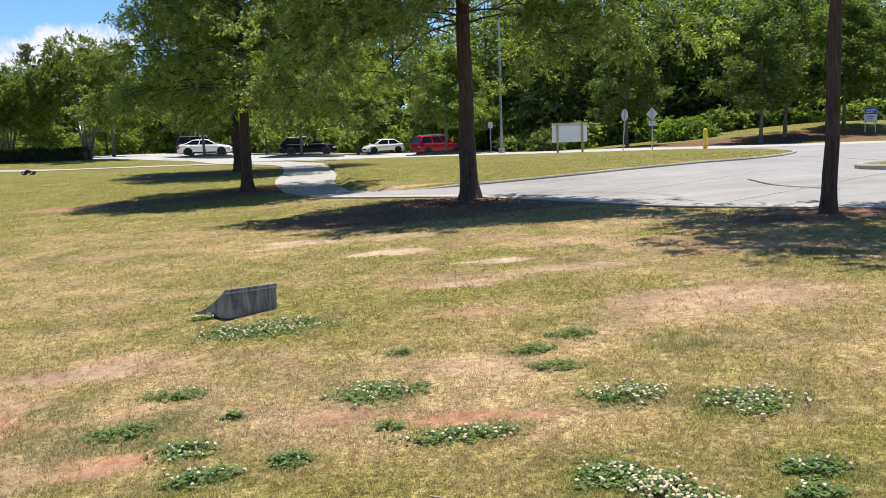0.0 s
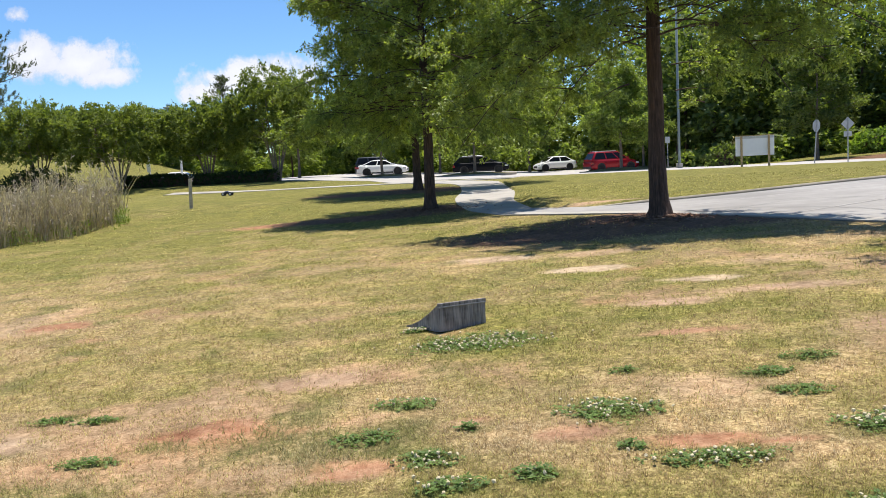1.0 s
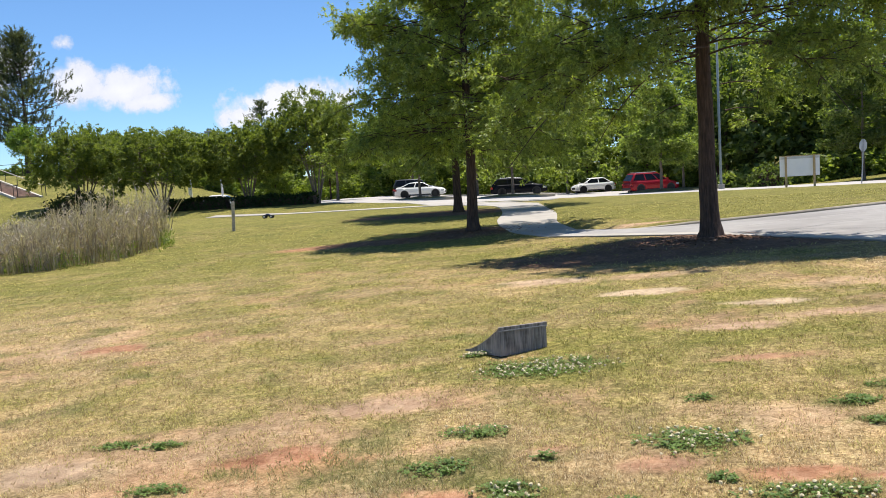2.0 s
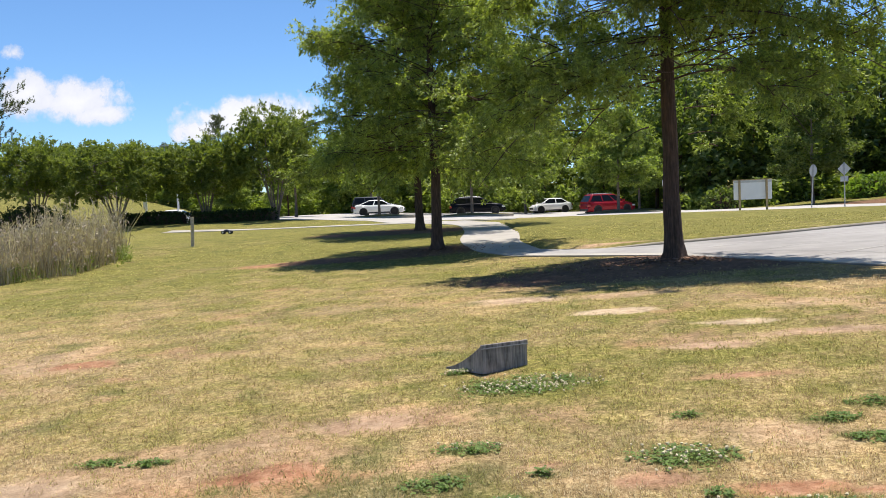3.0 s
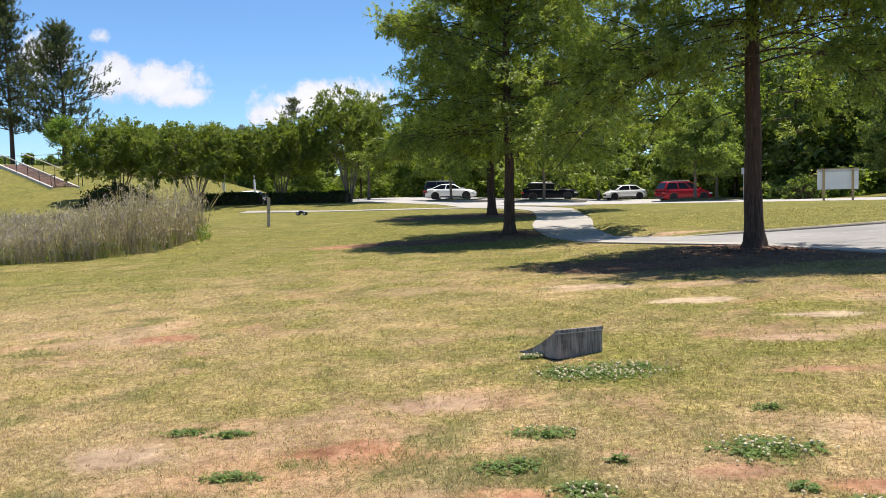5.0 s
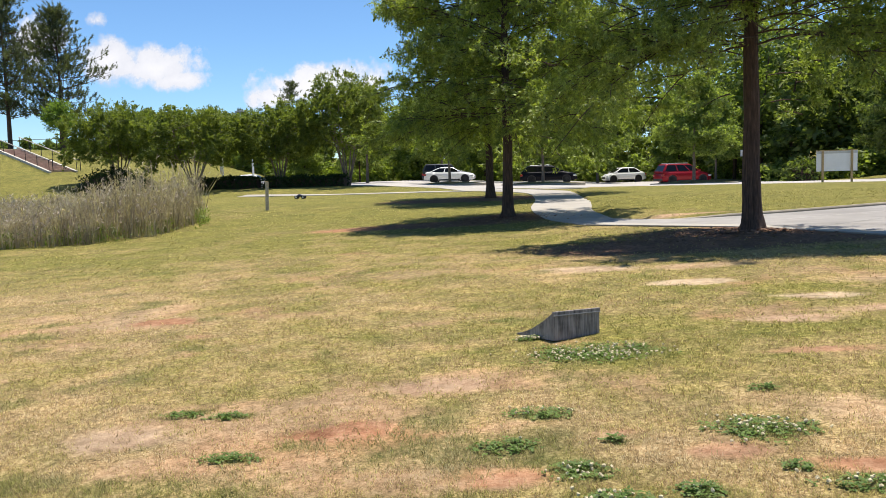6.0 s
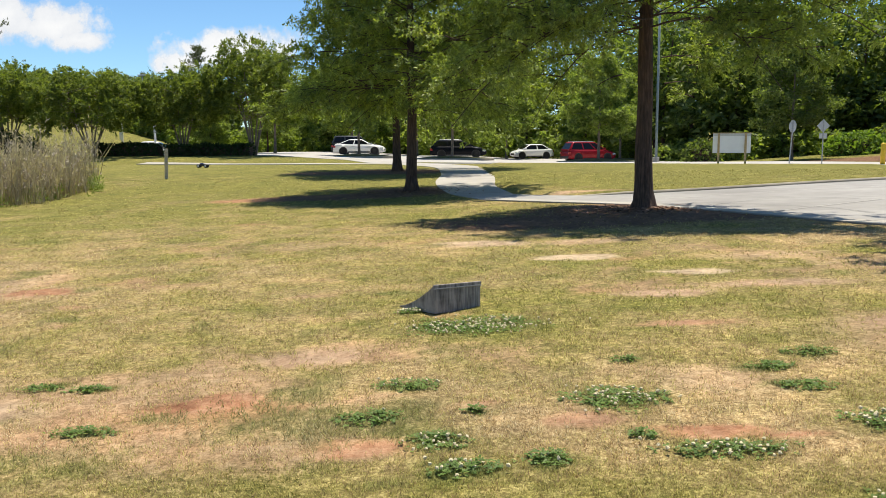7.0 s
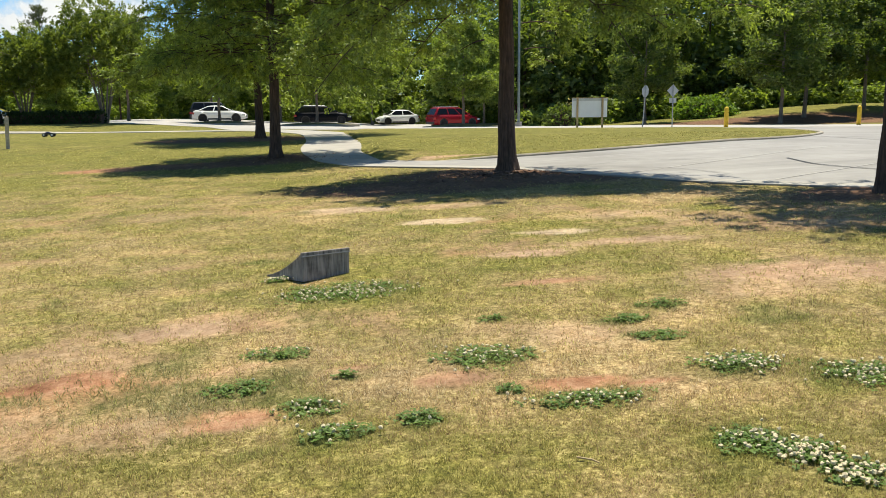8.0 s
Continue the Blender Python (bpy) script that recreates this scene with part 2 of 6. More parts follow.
M = {
    "turf": make_turf(),
    "blade": make_blade(),
    "concrete": make_paving("concrete", (0.36, 0.33, 0.285), (0.52, 0.485, 0.43)),
    "drive": make_paving("drive_concrete", (0.25, 0.235, 0.22), (0.43, 0.41, 0.385)),
    "lot": make_paving("lot_asphalt", (0.40, 0.375, 0.35), (0.54, 0.51, 0.475)),
    "kerb": make_paving("kerb_concrete", (0.33, 0.285, 0.22), (0.52, 0.46, 0.37)),
    "tar": plain("tar", (0.06, 0.06, 0.06), 0.7),
    "line": plain("road_paint", (0.72, 0.72, 0.70), 0.7, var=0.3, scale=3.0),
    "bark": make_bark("oak_bark", (0.034, 0.020, 0.015), (0.17, 0.105, 0.075)),
    "bark_pale": make_bark("pale_bark", (0.12, 0.09, 0.07), (0.36, 0.29, 0.23)),
    "bark_pine": make_bark("pine_bark", (0.05, 0.035, 0.025), (0.20, 0.13, 0.09)),
    "oak": leafy("oak_leaf", (0.075, 0.112, 0.025), (0.44, 0.52, 0.12), 0.5, 0.05),
    "lot_leaf": leafy("maple_leaf", (0.09, 0.135, 0.034), (0.37, 0.45, 0.12), 0.55),
    "wood_leaf": leafy("forest_leaf", (0.048, 0.075, 0.02), (0.25, 0.32, 0.085), 0.52),
    "myrtle": leafy("myrtle_leaf", (0.072, 0.104, 0.026), (0.30, 0.355, 0.09), 0.5),
    "fresh": leafy("fresh_leaf", (0.09, 0.16, 0.03), (0.30, 0.42, 0.09), 0.5),
    "hedge": leafy("hedge_leaf", (0.015, 0.03, 0.008), (0.06, 0.09, 0.022), 0.25),
    "needle": leafy("pine_needle", (0.06, 0.078, 0.042), (0.19, 0.215, 0.12), 0.35),
    "stalk": leafy("dry_stalk", (0.19, 0.15, 0.135), (0.68, 0.59, 0.54), 0.35, 0.02),
    "weed": leafy("weed_leaf", (0.09, 0.14, 0.03), (0.30, 0.38, 0.09), 0.4),
    "bark_chip": leafy("bark_chip", (0.07, 0.038, 0.026), (0.36, 0.23, 0.165), 0.0, 0.02),
    "clover": leafy("clover_leaf", (0.065, 0.125, 0.028), (0.215, 0.315, 0.075), 0.4),
    "flower": plain("clover_flower", (0.70, 0.59, 0.37), 0.9, var=0.25, scale=60.0, bumps=0.4),
    "ramp": make_scuffed("ramp_plastic", (0.10, 0.086, 0.080), (0.40, 0.355, 0.33)),
    "ramp_lip": plain("ramp_lip", (0.30, 0.29, 0.29), 0.5, var=0.3, scale=20.0),
    "post": plain("weathered_wood", (0.55, 0.48, 0.37), 0.9, var=0.4, scale=12.0, grain=60.0, bumps=0.5),
    "lumber": plain("new_lumber", (0.52, 0.38, 0.20), 0.85, var=0.3, scale=8.0),
    "board": plain("white_board", (0.88, 0.88, 0.88), 0.5, var=0.06, scale=1.5),
    "board_head": plain("board_header", (0.62, 0.62, 0.62), 0.6, var=0.1),
    "steel": plain("galvanised_steel", (0.42, 0.43, 0.43), 0.5, 0.7, var=0.2, scale=8.0),
    "sign_back": plain("sign_back", (0.52, 0.53, 0.53), 0.5, 0.35, var=0.15, scale=5.0),
    "pole_green": plain("pole_paint", (0.30, 0.34, 0.32), 0.5, 0.2, var=0.2, scale=2.0),
    "yellow": plain("yellow_paint", (0.78, 0.50, 0.03), 0.55, var=0.2, scale=5.0),
    "blue": plain("blue_sign", (0.06, 0.13, 0.50), 0.45, var=0.1),
    "white": plain("white_paint", (0.80, 0.80, 0.78), 0.55, var=0.1),
    "mound": plain("mound_turf", (0.16, 0.14, 0.05), 0.95, var=0.5, scale=3.0, grain=40.0, bumps=0.5, dist=0.03),
    "joint": plain("slab_joint", (0.46, 0.44, 0.41), 0.9, var=0.3, scale=2.0),
    "rail": plain("black_rail", (0.03, 0.03, 0.03), 0.5, 0.5),
    "brick": plain("stair_tread", (0.50, 0.36, 0.28), 0.9, var=0.3, scale=3.0),
    "pale": plain("pale_concrete", (0.58, 0.54, 0.46), 0.9, var=0.2, scale=2.0),
    "rubber": plain("tyre_rubber", (0.02, 0.02, 0.02), 0.85, var=0.3, scale=20.0),
    "rim": plain("alloy_rim", (0.55, 0.56, 0.57), 0.35, 0.8, var=0.15),
    "rim_dark": plain("dark_rim", (0.12, 0.12, 0.13), 0.4, 0.7, var=0.15),
    "trim": plain("black_trim", (0.025, 0.025, 0.027), 0.6, var=0.3),
    "car_white": make_paint("white_car_paint", (0.80, 0.80, 0.79)),
    "car_black": make_paint("dark_blue_car_paint", (0.005, 0.006, 0.010), 0.0, 0.08),
    "car_red": make_paint("red_car_paint", (0.27, 0.006, 0.012), 0.1),
    "car_grey": make_paint("dark_grey_car_paint", (0.04, 0.045, 0.05), 0.2),
    "glass": make_glass("car_glass", (0.006, 0.007, 0.008)),
    "lamp_red": plain("tail_lamp", (0.35, 0.01, 0.01), 0.25, var=0.2, bumps=0, coat=0.6),
    "lamp_clear": plain("head_lamp", (0.62, 0.64, 0.66), 0.15, 0.3, var=0.2, bumps=0, coat=0.8),
    "rc_body": plain("rc_shell", (0.025, 0.027, 0.035), 0.35, var=0.3, coat=0.5),
    "rc_blue": plain("rc_blue", (0.05, 0.08, 0.22), 0.35, var=0.3, coat=0.5),
}


# ---- mesh helpers ----
def np_mesh(name, verts, faces, mat, smooth=False):
    """A mesh from arrays: verts (n, 3), faces (m, k)."""
    verts, faces = np.asarray(verts, np.float32), np.asarray(faces, np.int32)
    me = bpy.data.meshes.new(name)
    me.vertices.add(len(verts))
    me.vertices.foreach_set("co", verts.ravel())
    k = faces.shape[1]
    me.loops.add(faces.size)
    me.loops.foreach_set("vertex_index", faces.ravel())
    me.polygons.add(len(faces))
    me.polygons.foreach_set("loop_start", np.arange(0, faces.size, k, dtype=np.int32))
    me.polygons.foreach_set("loop_total", np.full(len(faces), k, np.int32))
    me.polygons.foreach_set("use_smooth", np.full(len(faces), smooth))
    me.update(calc_edges=True)
    me.materials.append(mat)
    return me


def under(ob, parent):
    ob.parent = parent
    return ob


def part(name, bm, material, parent, label="", smooth=False):
    """Links a bmesh as one mesh object under a thing or a part."""
    me = bpy.data.meshes.new(name)
    bmesh.ops.recalc_face_normals(bm, faces=bm.faces)
    for f in bm.faces:
        f.smooth = smooth
    bm.to_mesh(me)
    bm.free()
    me.materials.append(material)
    ob = new(name, me)
    if parent:
        ob.parent = parent
    return tagged(ob, label) if label else ob


def np_part(name, verts, faces, material, parent, label="", smooth=False):
    ob = new(name, np_mesh(name, verts, faces, material, smooth))
    if parent:
        ob.parent = parent
    return tagged(ob, label) if label else ob


def thing(name, m, label, category, group="", kind=""):
    ob = new(name)
    ob.matrix_basis = m
    ob.empty_display_size = 0.2
    return tagged(ob, label, category, group, kind)


def box(bm, x0, x1, y0, y1, z0, z1, bev=0.0, m=None):
    r = bmesh.ops.create_cube(bm, size=1.0)
    for v in r["verts"]:
        v.co = Vector(((x0 + x1) / 2 + v.co.x * (x1 - x0), (y0 + y1) / 2 + v.co.y * (y1 - y0), (z0 + z1) / 2 + v.co.z * (z1 - z0)))
    if bev:
        es = list({e for v in r["verts"] for e in v.link_edges})
        bmesh.ops.bevel(bm, geom=es, offset=bev, segments=2, affect="EDGES", profile=0.6)
    if m:
        for v in (bm.verts if m is True else r["verts"]):
            if v.is_valid:
                v.co = m @ v.co
    return bm


def rod(bm, p0, p1, r0, r1=None, n=10):
    p0, p1 = Vector(p0), Vector(p1)
    r1 = r0 if r1 is None else r1
    d = (p1 - p0).normalized()
    s = d.orthogonal().normalized()
    u = d.cross(s)
    rings = []
    for p, r in ((p0, r0), (p1, r1)):
        rings.append([bm.verts.new(p + (s * math.cos(a) + u * math.sin(a)) * r) for a in (2 * math.pi * i / n for i in range(n))])
    for i in range(n):
        bm.faces.new((rings[0][i], rings[0][(i + 1) % n], rings[1][(i + 1) % n], rings[1][i]))
    bm.faces.new(rings[0][::-1])
    bm.faces.new(rings[1])
    return bm


def lathe(bm, prof, n=24, axis="z", at=(0, 0, 0)):
    """Turns a profile of (radius, height) round an axis."""
    rings = []
    for r, h in prof:
        ring = []
        for i in range(n):
            a = 2 * math.pi * i / n
            c, s = r * math.cos(a), r * math.sin(a)
            co = (c, s, h) if axis == "z" else (c, h, s)
            ring.append(bm.verts.new(Vector(co) + Vector(at)))
        rings.append(ring)
    for a, b in zip(rings, rings[1:]):
        for i in range(n):
            bm.faces.new((a[i], a[(i + 1) % n], b[(i + 1) % n], b[i]))
    bm.faces.new(rings[0][::-1])
    bm.faces.new(rings[-1])
    return bm


def prism(bm, poly, y0, y1, plane="xz", bev=0.0):
    """A flat outline pushed from y0 to y1."""
    def co(a, b, d):
        return (a, d, b) if plane == "xz" else ((d, a, b) if plane == "yz" else (a, b, d))
    lo = [bm.verts.new(co(a, b, y0)) for a, b in poly]
    hi = [bm.verts.new(co(a, b, y1)) for a, b in poly]
    n = len(poly)
    fs = [bm.faces.new(lo), bm.faces.new(hi[::-1])]
    for i in range(n):
        fs.append(bm.faces.new((lo[i], hi[i], hi[(i + 1) % n], lo[(i + 1) % n])))
    if bev:
        bmesh.ops.bevel(bm, geom=list({e for f in fs for e in f.edges}), offset=bev, segments=2, affect="EDGES", profile=0.6)
    return bm


# ---- the lie of the land ----
def ease(a, b, v):
    t = np.clip((v - a) / (b - a), 0, 1)
    return t * t * (3 - 2 * t)


def land(x, y):
    """Height of the ground: a lawn falling to the left, a level car park, a hill far left and a bank far right."""
    x, y = np.asarray(x, float), np.asarray(y, float)
    near = -0.05 + 0.0413 * np.clip(x, -14, 10) + 0.0104 * np.clip(y, -5, 30)
    k = ease(18, 44, y)
    z = (1 - k) * near + k * 0.42
    z = z + 0.45 * ease(-8, -20, x) * ease(50, 57, y) * (1 - ease(-25, -29, x) * ease(-40, -32, x) * ease(60, 65, y))
    z = z + 4.2 * ease(-30.5, -57, x) * ease(46, 66, y)
    z = z + 1.4 * ease(18, 40, x) * ease(54, 68, y)
    # made-up rises behind the woods, added to block bright sky between trunks
    z = z + 3.5 * ease(-26, -12, x) * ease(95, 112, y) + 2.0 * ease(8, 20, x) * ease(82, 94, y)
    z = z - 0.30 * ease(-6, 0, x) * ease(24, 14, x) * ease(53, 72, y)
    return z


def gz(x, y):
    return float(land(x, y))


def seg_dist(px, py, line):
    best = np.full(np.shape(px), 1e9)
    for (ax, ay), (bx, by) in zip(line, line[1:]):
        dx, dy = bx - ax, by - ay
        t = np.clip(((px - ax) * dx + (py - ay) * dy) / (dx * dx + dy * dy), 0, 1)
        best = np.minimum(best, np.hypot(px - ax - t * dx, py - ay - t * dy))
    return best


def inside(px, py, poly):
    c = np.zeros(np.shape(px), bool)
    n = len(poly)
    for i in range(n):
        (ax, ay), (bx, by) = poly[i], poly[(i + 1) % n]
        cross = ((ay > py) != (by > py)) & (px < (bx - ax) * (py - ay) / (by - ay + 1e-12) + ax)
        c ^= cross
    return c


def smooth_line(pts, n=8):
    """A rounded line through points (Catmull-Rom)."""
    p = [np.array(q, float) for q in pts]
    p = [2 * p[0] - p[1]] + p + [2 * p[-1] - p[-2]]
    out = []
    for a, b, c, d in zip(p, p[1:], p[2:], p[3:]):
        for i in range(n):
            t = i / n
            out.append(tuple(0.5 * (2 * b + (c - a) * t + (2 * a - 5 * b + 4 * c - d) * t * t + (3 * b - a - 3 * c + d) * t ** 3)))
    out.append(tuple(p[-2]))
    return out


_rs = np.random.RandomState(5)
LATTICE = _rs.rand(257, 257)


def vnoise(x, y, s):
    """Smooth value noise over the plan, cells of s metres."""
    u, v = np.asarray(x) / s + 90.3, np.asarray(y) / s + 71.7
    i, j = np.floor(u).astype(int), np.floor(v).astype(int)
    f, g = u - i, v - j
    f, g = f * f * (3 - 2 * f), g * g * (3 - 2 * g)
    L = lambda a, b: LATTICE[a % 257, b % 257]
    return (L(i, j) * (1 - f) + L(i + 1, j) * f) * (1 - g) + (L(i, j + 1) * (1 - f) + L(i + 1, j + 1) * f) * g


def fbm(x, y, s):
    return 0.5 * vnoise(x, y, s) + 0.3 * vnoise(x, y, s / 2.1) + 0.2 * vnoise(x, y, s / 4.7)


# outlines of the paved parts and the lawn island, metres
DRIVE_FRONT = smooth_line([(-1.15, 21.65), (-0.2, 20.8), (1.97, 18.9), (3.0, 17.5), (4.15, 15.6), (5.05, 13.9), (6.1, 12.7), (7.0, 11.8), (9.5, 9.6), (14.0, 6.5)])
ISLAND_FRONT = smooth_line([(-1.12, 31.5), (-1.02, 27.0), (-0.42, 23.4), (0.8, 22.2), (2.2, 21.9), (4.5, 22.3), (7.6, 23.4), (10.8, 24.6), (14.0, 27.6), (17.0, 32.5), (19.2, 38.5), (19.6, 42.5), (18.6, 45.6)])
ISLAND = ISLAND_FRONT + [(9.9, 47.4), (-1.6, 50.5), (-2.4, 44.0)]
PATH_LEFT = smooth_line([(-15.0, 61.0), (-12.0, 57.0), (-8.5, 50.5), (-5.0, 44.0), (-3.65, 36.0), (-3.25, 29.5), (-2.45, 24.8), (-1.6, 22.6), (-1.15, 21.65)])
PATH_RIGHT = smooth_line([(-12.6, 62.0), (-9.8, 58.2), (-6.0, 52.5), (-2.2, 44.0), (-1.4, 36.0), (-1.16, 30.0), (-1.05, 26.9), (-0.45, 23.2)])

PAVED = DRIVE_FRONT + [(20, 9), (30, 20), (36, 34), (38, 47), (20, 44)] + [p for p in ISLAND_FRONT[::-1] if p[0] > -0.7]
FOOTPATH = PATH_LEFT + PATH_RIGHT[::-1]

# bare ground: x, y, half width, half depth, strength, sand (1) or clay (0)
BARE = [
    (-2.1, 4.95, 0.68, 0.40, 1.0, 0.03), (-2.25, 5.02, 0.55, 0.32, 1.35, 0.0), (-2.10, 5.16, 0.14, 0.09, 1.3, 0.0), (-2.62, 5.08, 0.10, 0.06, 1.1, 0.0), (-1.22, 4.32, 0.46, 0.22, 1.0, 0.05),
    (0.10, 4.62, 0.36, 0.14, 0.95, 0.2), (0.90, 4.46, 0.50, 0.13, 1.15, 0.0), (-1.95, 6.25, 0.60, 0.32, 0.9, 0.55), (-1.35, 6.30, 0.50, 0.30, 0.6, 0.3),
    (-6.10, 9.60, 0.60, 0.24, 1.3, 0.0), (-5.20, 8.60, 0.35, 0.20, 0.6, 0.2), (-3.95, 4.95, 0.50, 0.32, 0.95, 0.7), (1.05, 5.45, 0.75, 0.50, 0.55, 0.6),
    (3.30, 6.90, 1.50, 0.75, 0.75, 0.5), (2.60, 6.30, 0.8, 0.4, 0.55, 0.5), (1.10, 7.10, 0.55, 0.16, 0.95, 0.2), (1.15, 8.50, 0.60, 0.26, 0.85, 0.6),
    (2.30, 8.90, 1.10, 0.26, 0.8, 0.6), (1.70, 9.80, 0.60, 0.20, 0.95, 1.0), (0.45, 11.2, 0.60, 0.28, 1.25, 1.0), (-0.95, 13.0, 1.00, 0.45, 0.85, 0.8),
    (0.6, 12.8, 1.2, 0.4, 0.6, 0.6), (2.9, 10.9, 1.2, 0.5, 0.6, 0.6), (4.6, 9.4, 1.4, 0.6, 0.6, 0.5), (-8.3, 24.4, 1.6, 0.8, 0.9, 0.0),
    (-6.2, 17.5, 1.0, 0.5, 0.5, 0.0), (-9.5, 14.5, 0.8, 0.4, 0.45, 0.2), (1.2, 22.6, 1.8, 0.3, 0.75, 0.55), (-3.05, 4.2, 0.5, 0.25, 0.5, 0.2), (-0.55, 5.05, 0.25, 0.12, 0.7, 0.2),
]
# clover and lush tufts: x, y, half width, half depth, flower heads
CLOVER = [
    (0.29, 5.06, 0.30, 0.24, 40), (1.76, 4.58, 0.28, 0.20, 60), (2.34, 4.28, 0.30, 0.24, 60), (1.35, 3.54, 0.17, 0.15, 24), (1.50, 3.35, 0.17, 0.15, 62), (1.63, 3.11, 0.13, 0.14, 48), (2.25, 3.37, 0.15, 0.10, 8), (2.12, 3.12, 0.15, 0.08, 4),
    (-1.22, 4.78, 0.20, 0.14, 2), (-1.07, 5.44, 0.24, 0.14, 8), (-0.79, 4.37, 0.16, 0.15, 16), (-0.19, 4.08, 0.14, 0.10, 3), (0.78, 4.20, 0.34, 0.12, 26),
    (1.40, 5.75, 0.16, 0.09, 0), (1.76, 6.07, 0.20, 0.10, 0), (1.50, 5.30, 0.20, 0.10, 0), (-0.72, 7.20, 0.60, 0.34, 120), (-1.33, 7.86, 0.15, 0.09, 34),
    (-0.62, 3.95, 0.20, 0.12, 14), (0.35, 4.42, 0.08, 0.06, 0), (-0.58, 4.84, 0.10, 0.06, 0), (0.45, 5.95, 0.14, 0.07, 0), (-3.35, 5.45, 0.16, 0.08, 0), (-3.75, 5.50, 0.16, 0.08, 0), (-2.9, 4.55, 0.2, 0.1, 0),
]
# bark mulch at tree feet; ellipses off the trunks also paint crown shadows darker
MULCH_SHADE = [(28.0, 59.0, 9.0, 3.6), (2.3, 17.9, 2.3, 1.3), (-3.64, 25.8, 1.5, 1.4), (-5.85, 37.9, 2.4, 2.0), (6.75, 11.4, 1.3, 0.8), (1.4, 16.2, 3.2, 1.2), (-5.4, 24.6, 2.6, 0.9), (-7.4, 37.0, 2.8, 1.3), (0.8, 15.7, 2.4, 1.0)]


def cover(x, y):
    """Bare soil, clover, mulch with painted tree shade; greenness, sandiness, lushness at places of the plan."""
    n = fbm(x, y, 0.35)
    wx, wy = x + (fbm(x + 40, y, 0.5) - 0.5) * 0.35, y + (fbm(x, y + 60, 0.5) - 0.5) * 0.30
    bare, sand = np.zeros(np.shape(x)), np.zeros(np.shape(x))
    for cx, cy, rx, ry, s, q in BARE:
        d = np.hypot((wx - cx) / rx, (wy - cy) / ry)
        v = s * np.clip(1.35 - d, 0, 1)
        sand = np.where(v > bare, q, sand)
        bare = np.maximum(bare, v)
    lush = np.zeros(np.shape(x))
    for cx, cy, rx, ry, _ in CLOVER:
        d = np.hypot((wx - cx) / rx, (wy - cy) / ry)
        lush = np.maximum(lush, np.clip((1.3 - d) * 0.95, 0, 1))
    mulch_shade = np.zeros(np.shape(x))
    for cx, cy, rx, ry in MULCH_SHADE:
        mulch_shade = np.maximum(mulch_shade, np.clip(1.5 - np.hypot((wx - cx) / rx, (wy - cy) / ry), 0, 1))
    far = ease(9, 20, y)
    left = ease(2, -8, x)
    green = 0.41 + 1.15 * (0.5 * fbm(x, y, 1.5) + 0.5 * fbm(x + 9, y + 4, 0.45) - 0.5) * 1.5 + 0.34 * far + 0.12 * left * far + 0.22 * ease(17, 30, y) + 0.35 * (vnoise(x + 11, y, 4.0) - 0.5)
    green = green + 0.20 * ease(5.9, 7.4, y) * ease(12.5, 10.0, y) * ease(-3.8, -1.6, x) - 0.10 * ease(-2.0, -4.0, x) * ease(12.5, 9.5, y) - 0.07 * ease(6.2, 5.4, y) * ease(4.0, 4.6, y) + 0.20 * ease(4.3, 3.5, y)
    green = green + 0.15 * ease(50, 60, y) + 0.5 * ease(-22, -32, x) * ease(44, 52, y)
    green = green + 0.2 * ease(20, 24, y) * ease(-1.5, -0.5, x)
    thin = np.clip((0.6 * fbm(x + 7, y + 3, 2.4) + 0.4 * fbm(x + 3, y + 9, 0.55) - 0.47 + 0.05 * ease(9, 5.5, y)) * 3.4, 0, 0.56)
    sand = np.where(bare < thin, 0.12 + 0.5 * vnoise(x + 5, y + 2, 0.8), sand)
    bare = np.clip(np.maximum(bare, thin * (1 - 0.5 * far) * (1 - 0.6 * ease(4.2, 3.6, y))), 0, 1.3)
    lush = np.maximum(lush, 0.55 * np.clip((fbm(x + 31, y + 17, 0.8) - 0.66) * 8, 0, 1) * (1 - 0.5 * far))
    return bare * (1 - lush * 0.9), lush, mulch_shade, np.clip(green, 0, 1), sand, lush


def set_cover(me, co, c):
    bare, lush, mulch_shade, green, sand, lsh = c
    for nm, chans in (("cover", (bare, lush, mulch_shade)), ("tone", (green, sand, lsh))):
        at = me.attributes.new(nm, "FLOAT_COLOR", "POINT")
        a = np.ones((len(co), 4), np.float32)
        for i, ch in enumerate(chans):
            a[:, i] = ch
        at.data.foreach_set("color", a.ravel())


def grow(a, b, s0, q):
    out, s = [a], s0
    while out[-1] < b:
        out.append(out[-1] + s)
        s *= q
    return out[1:]


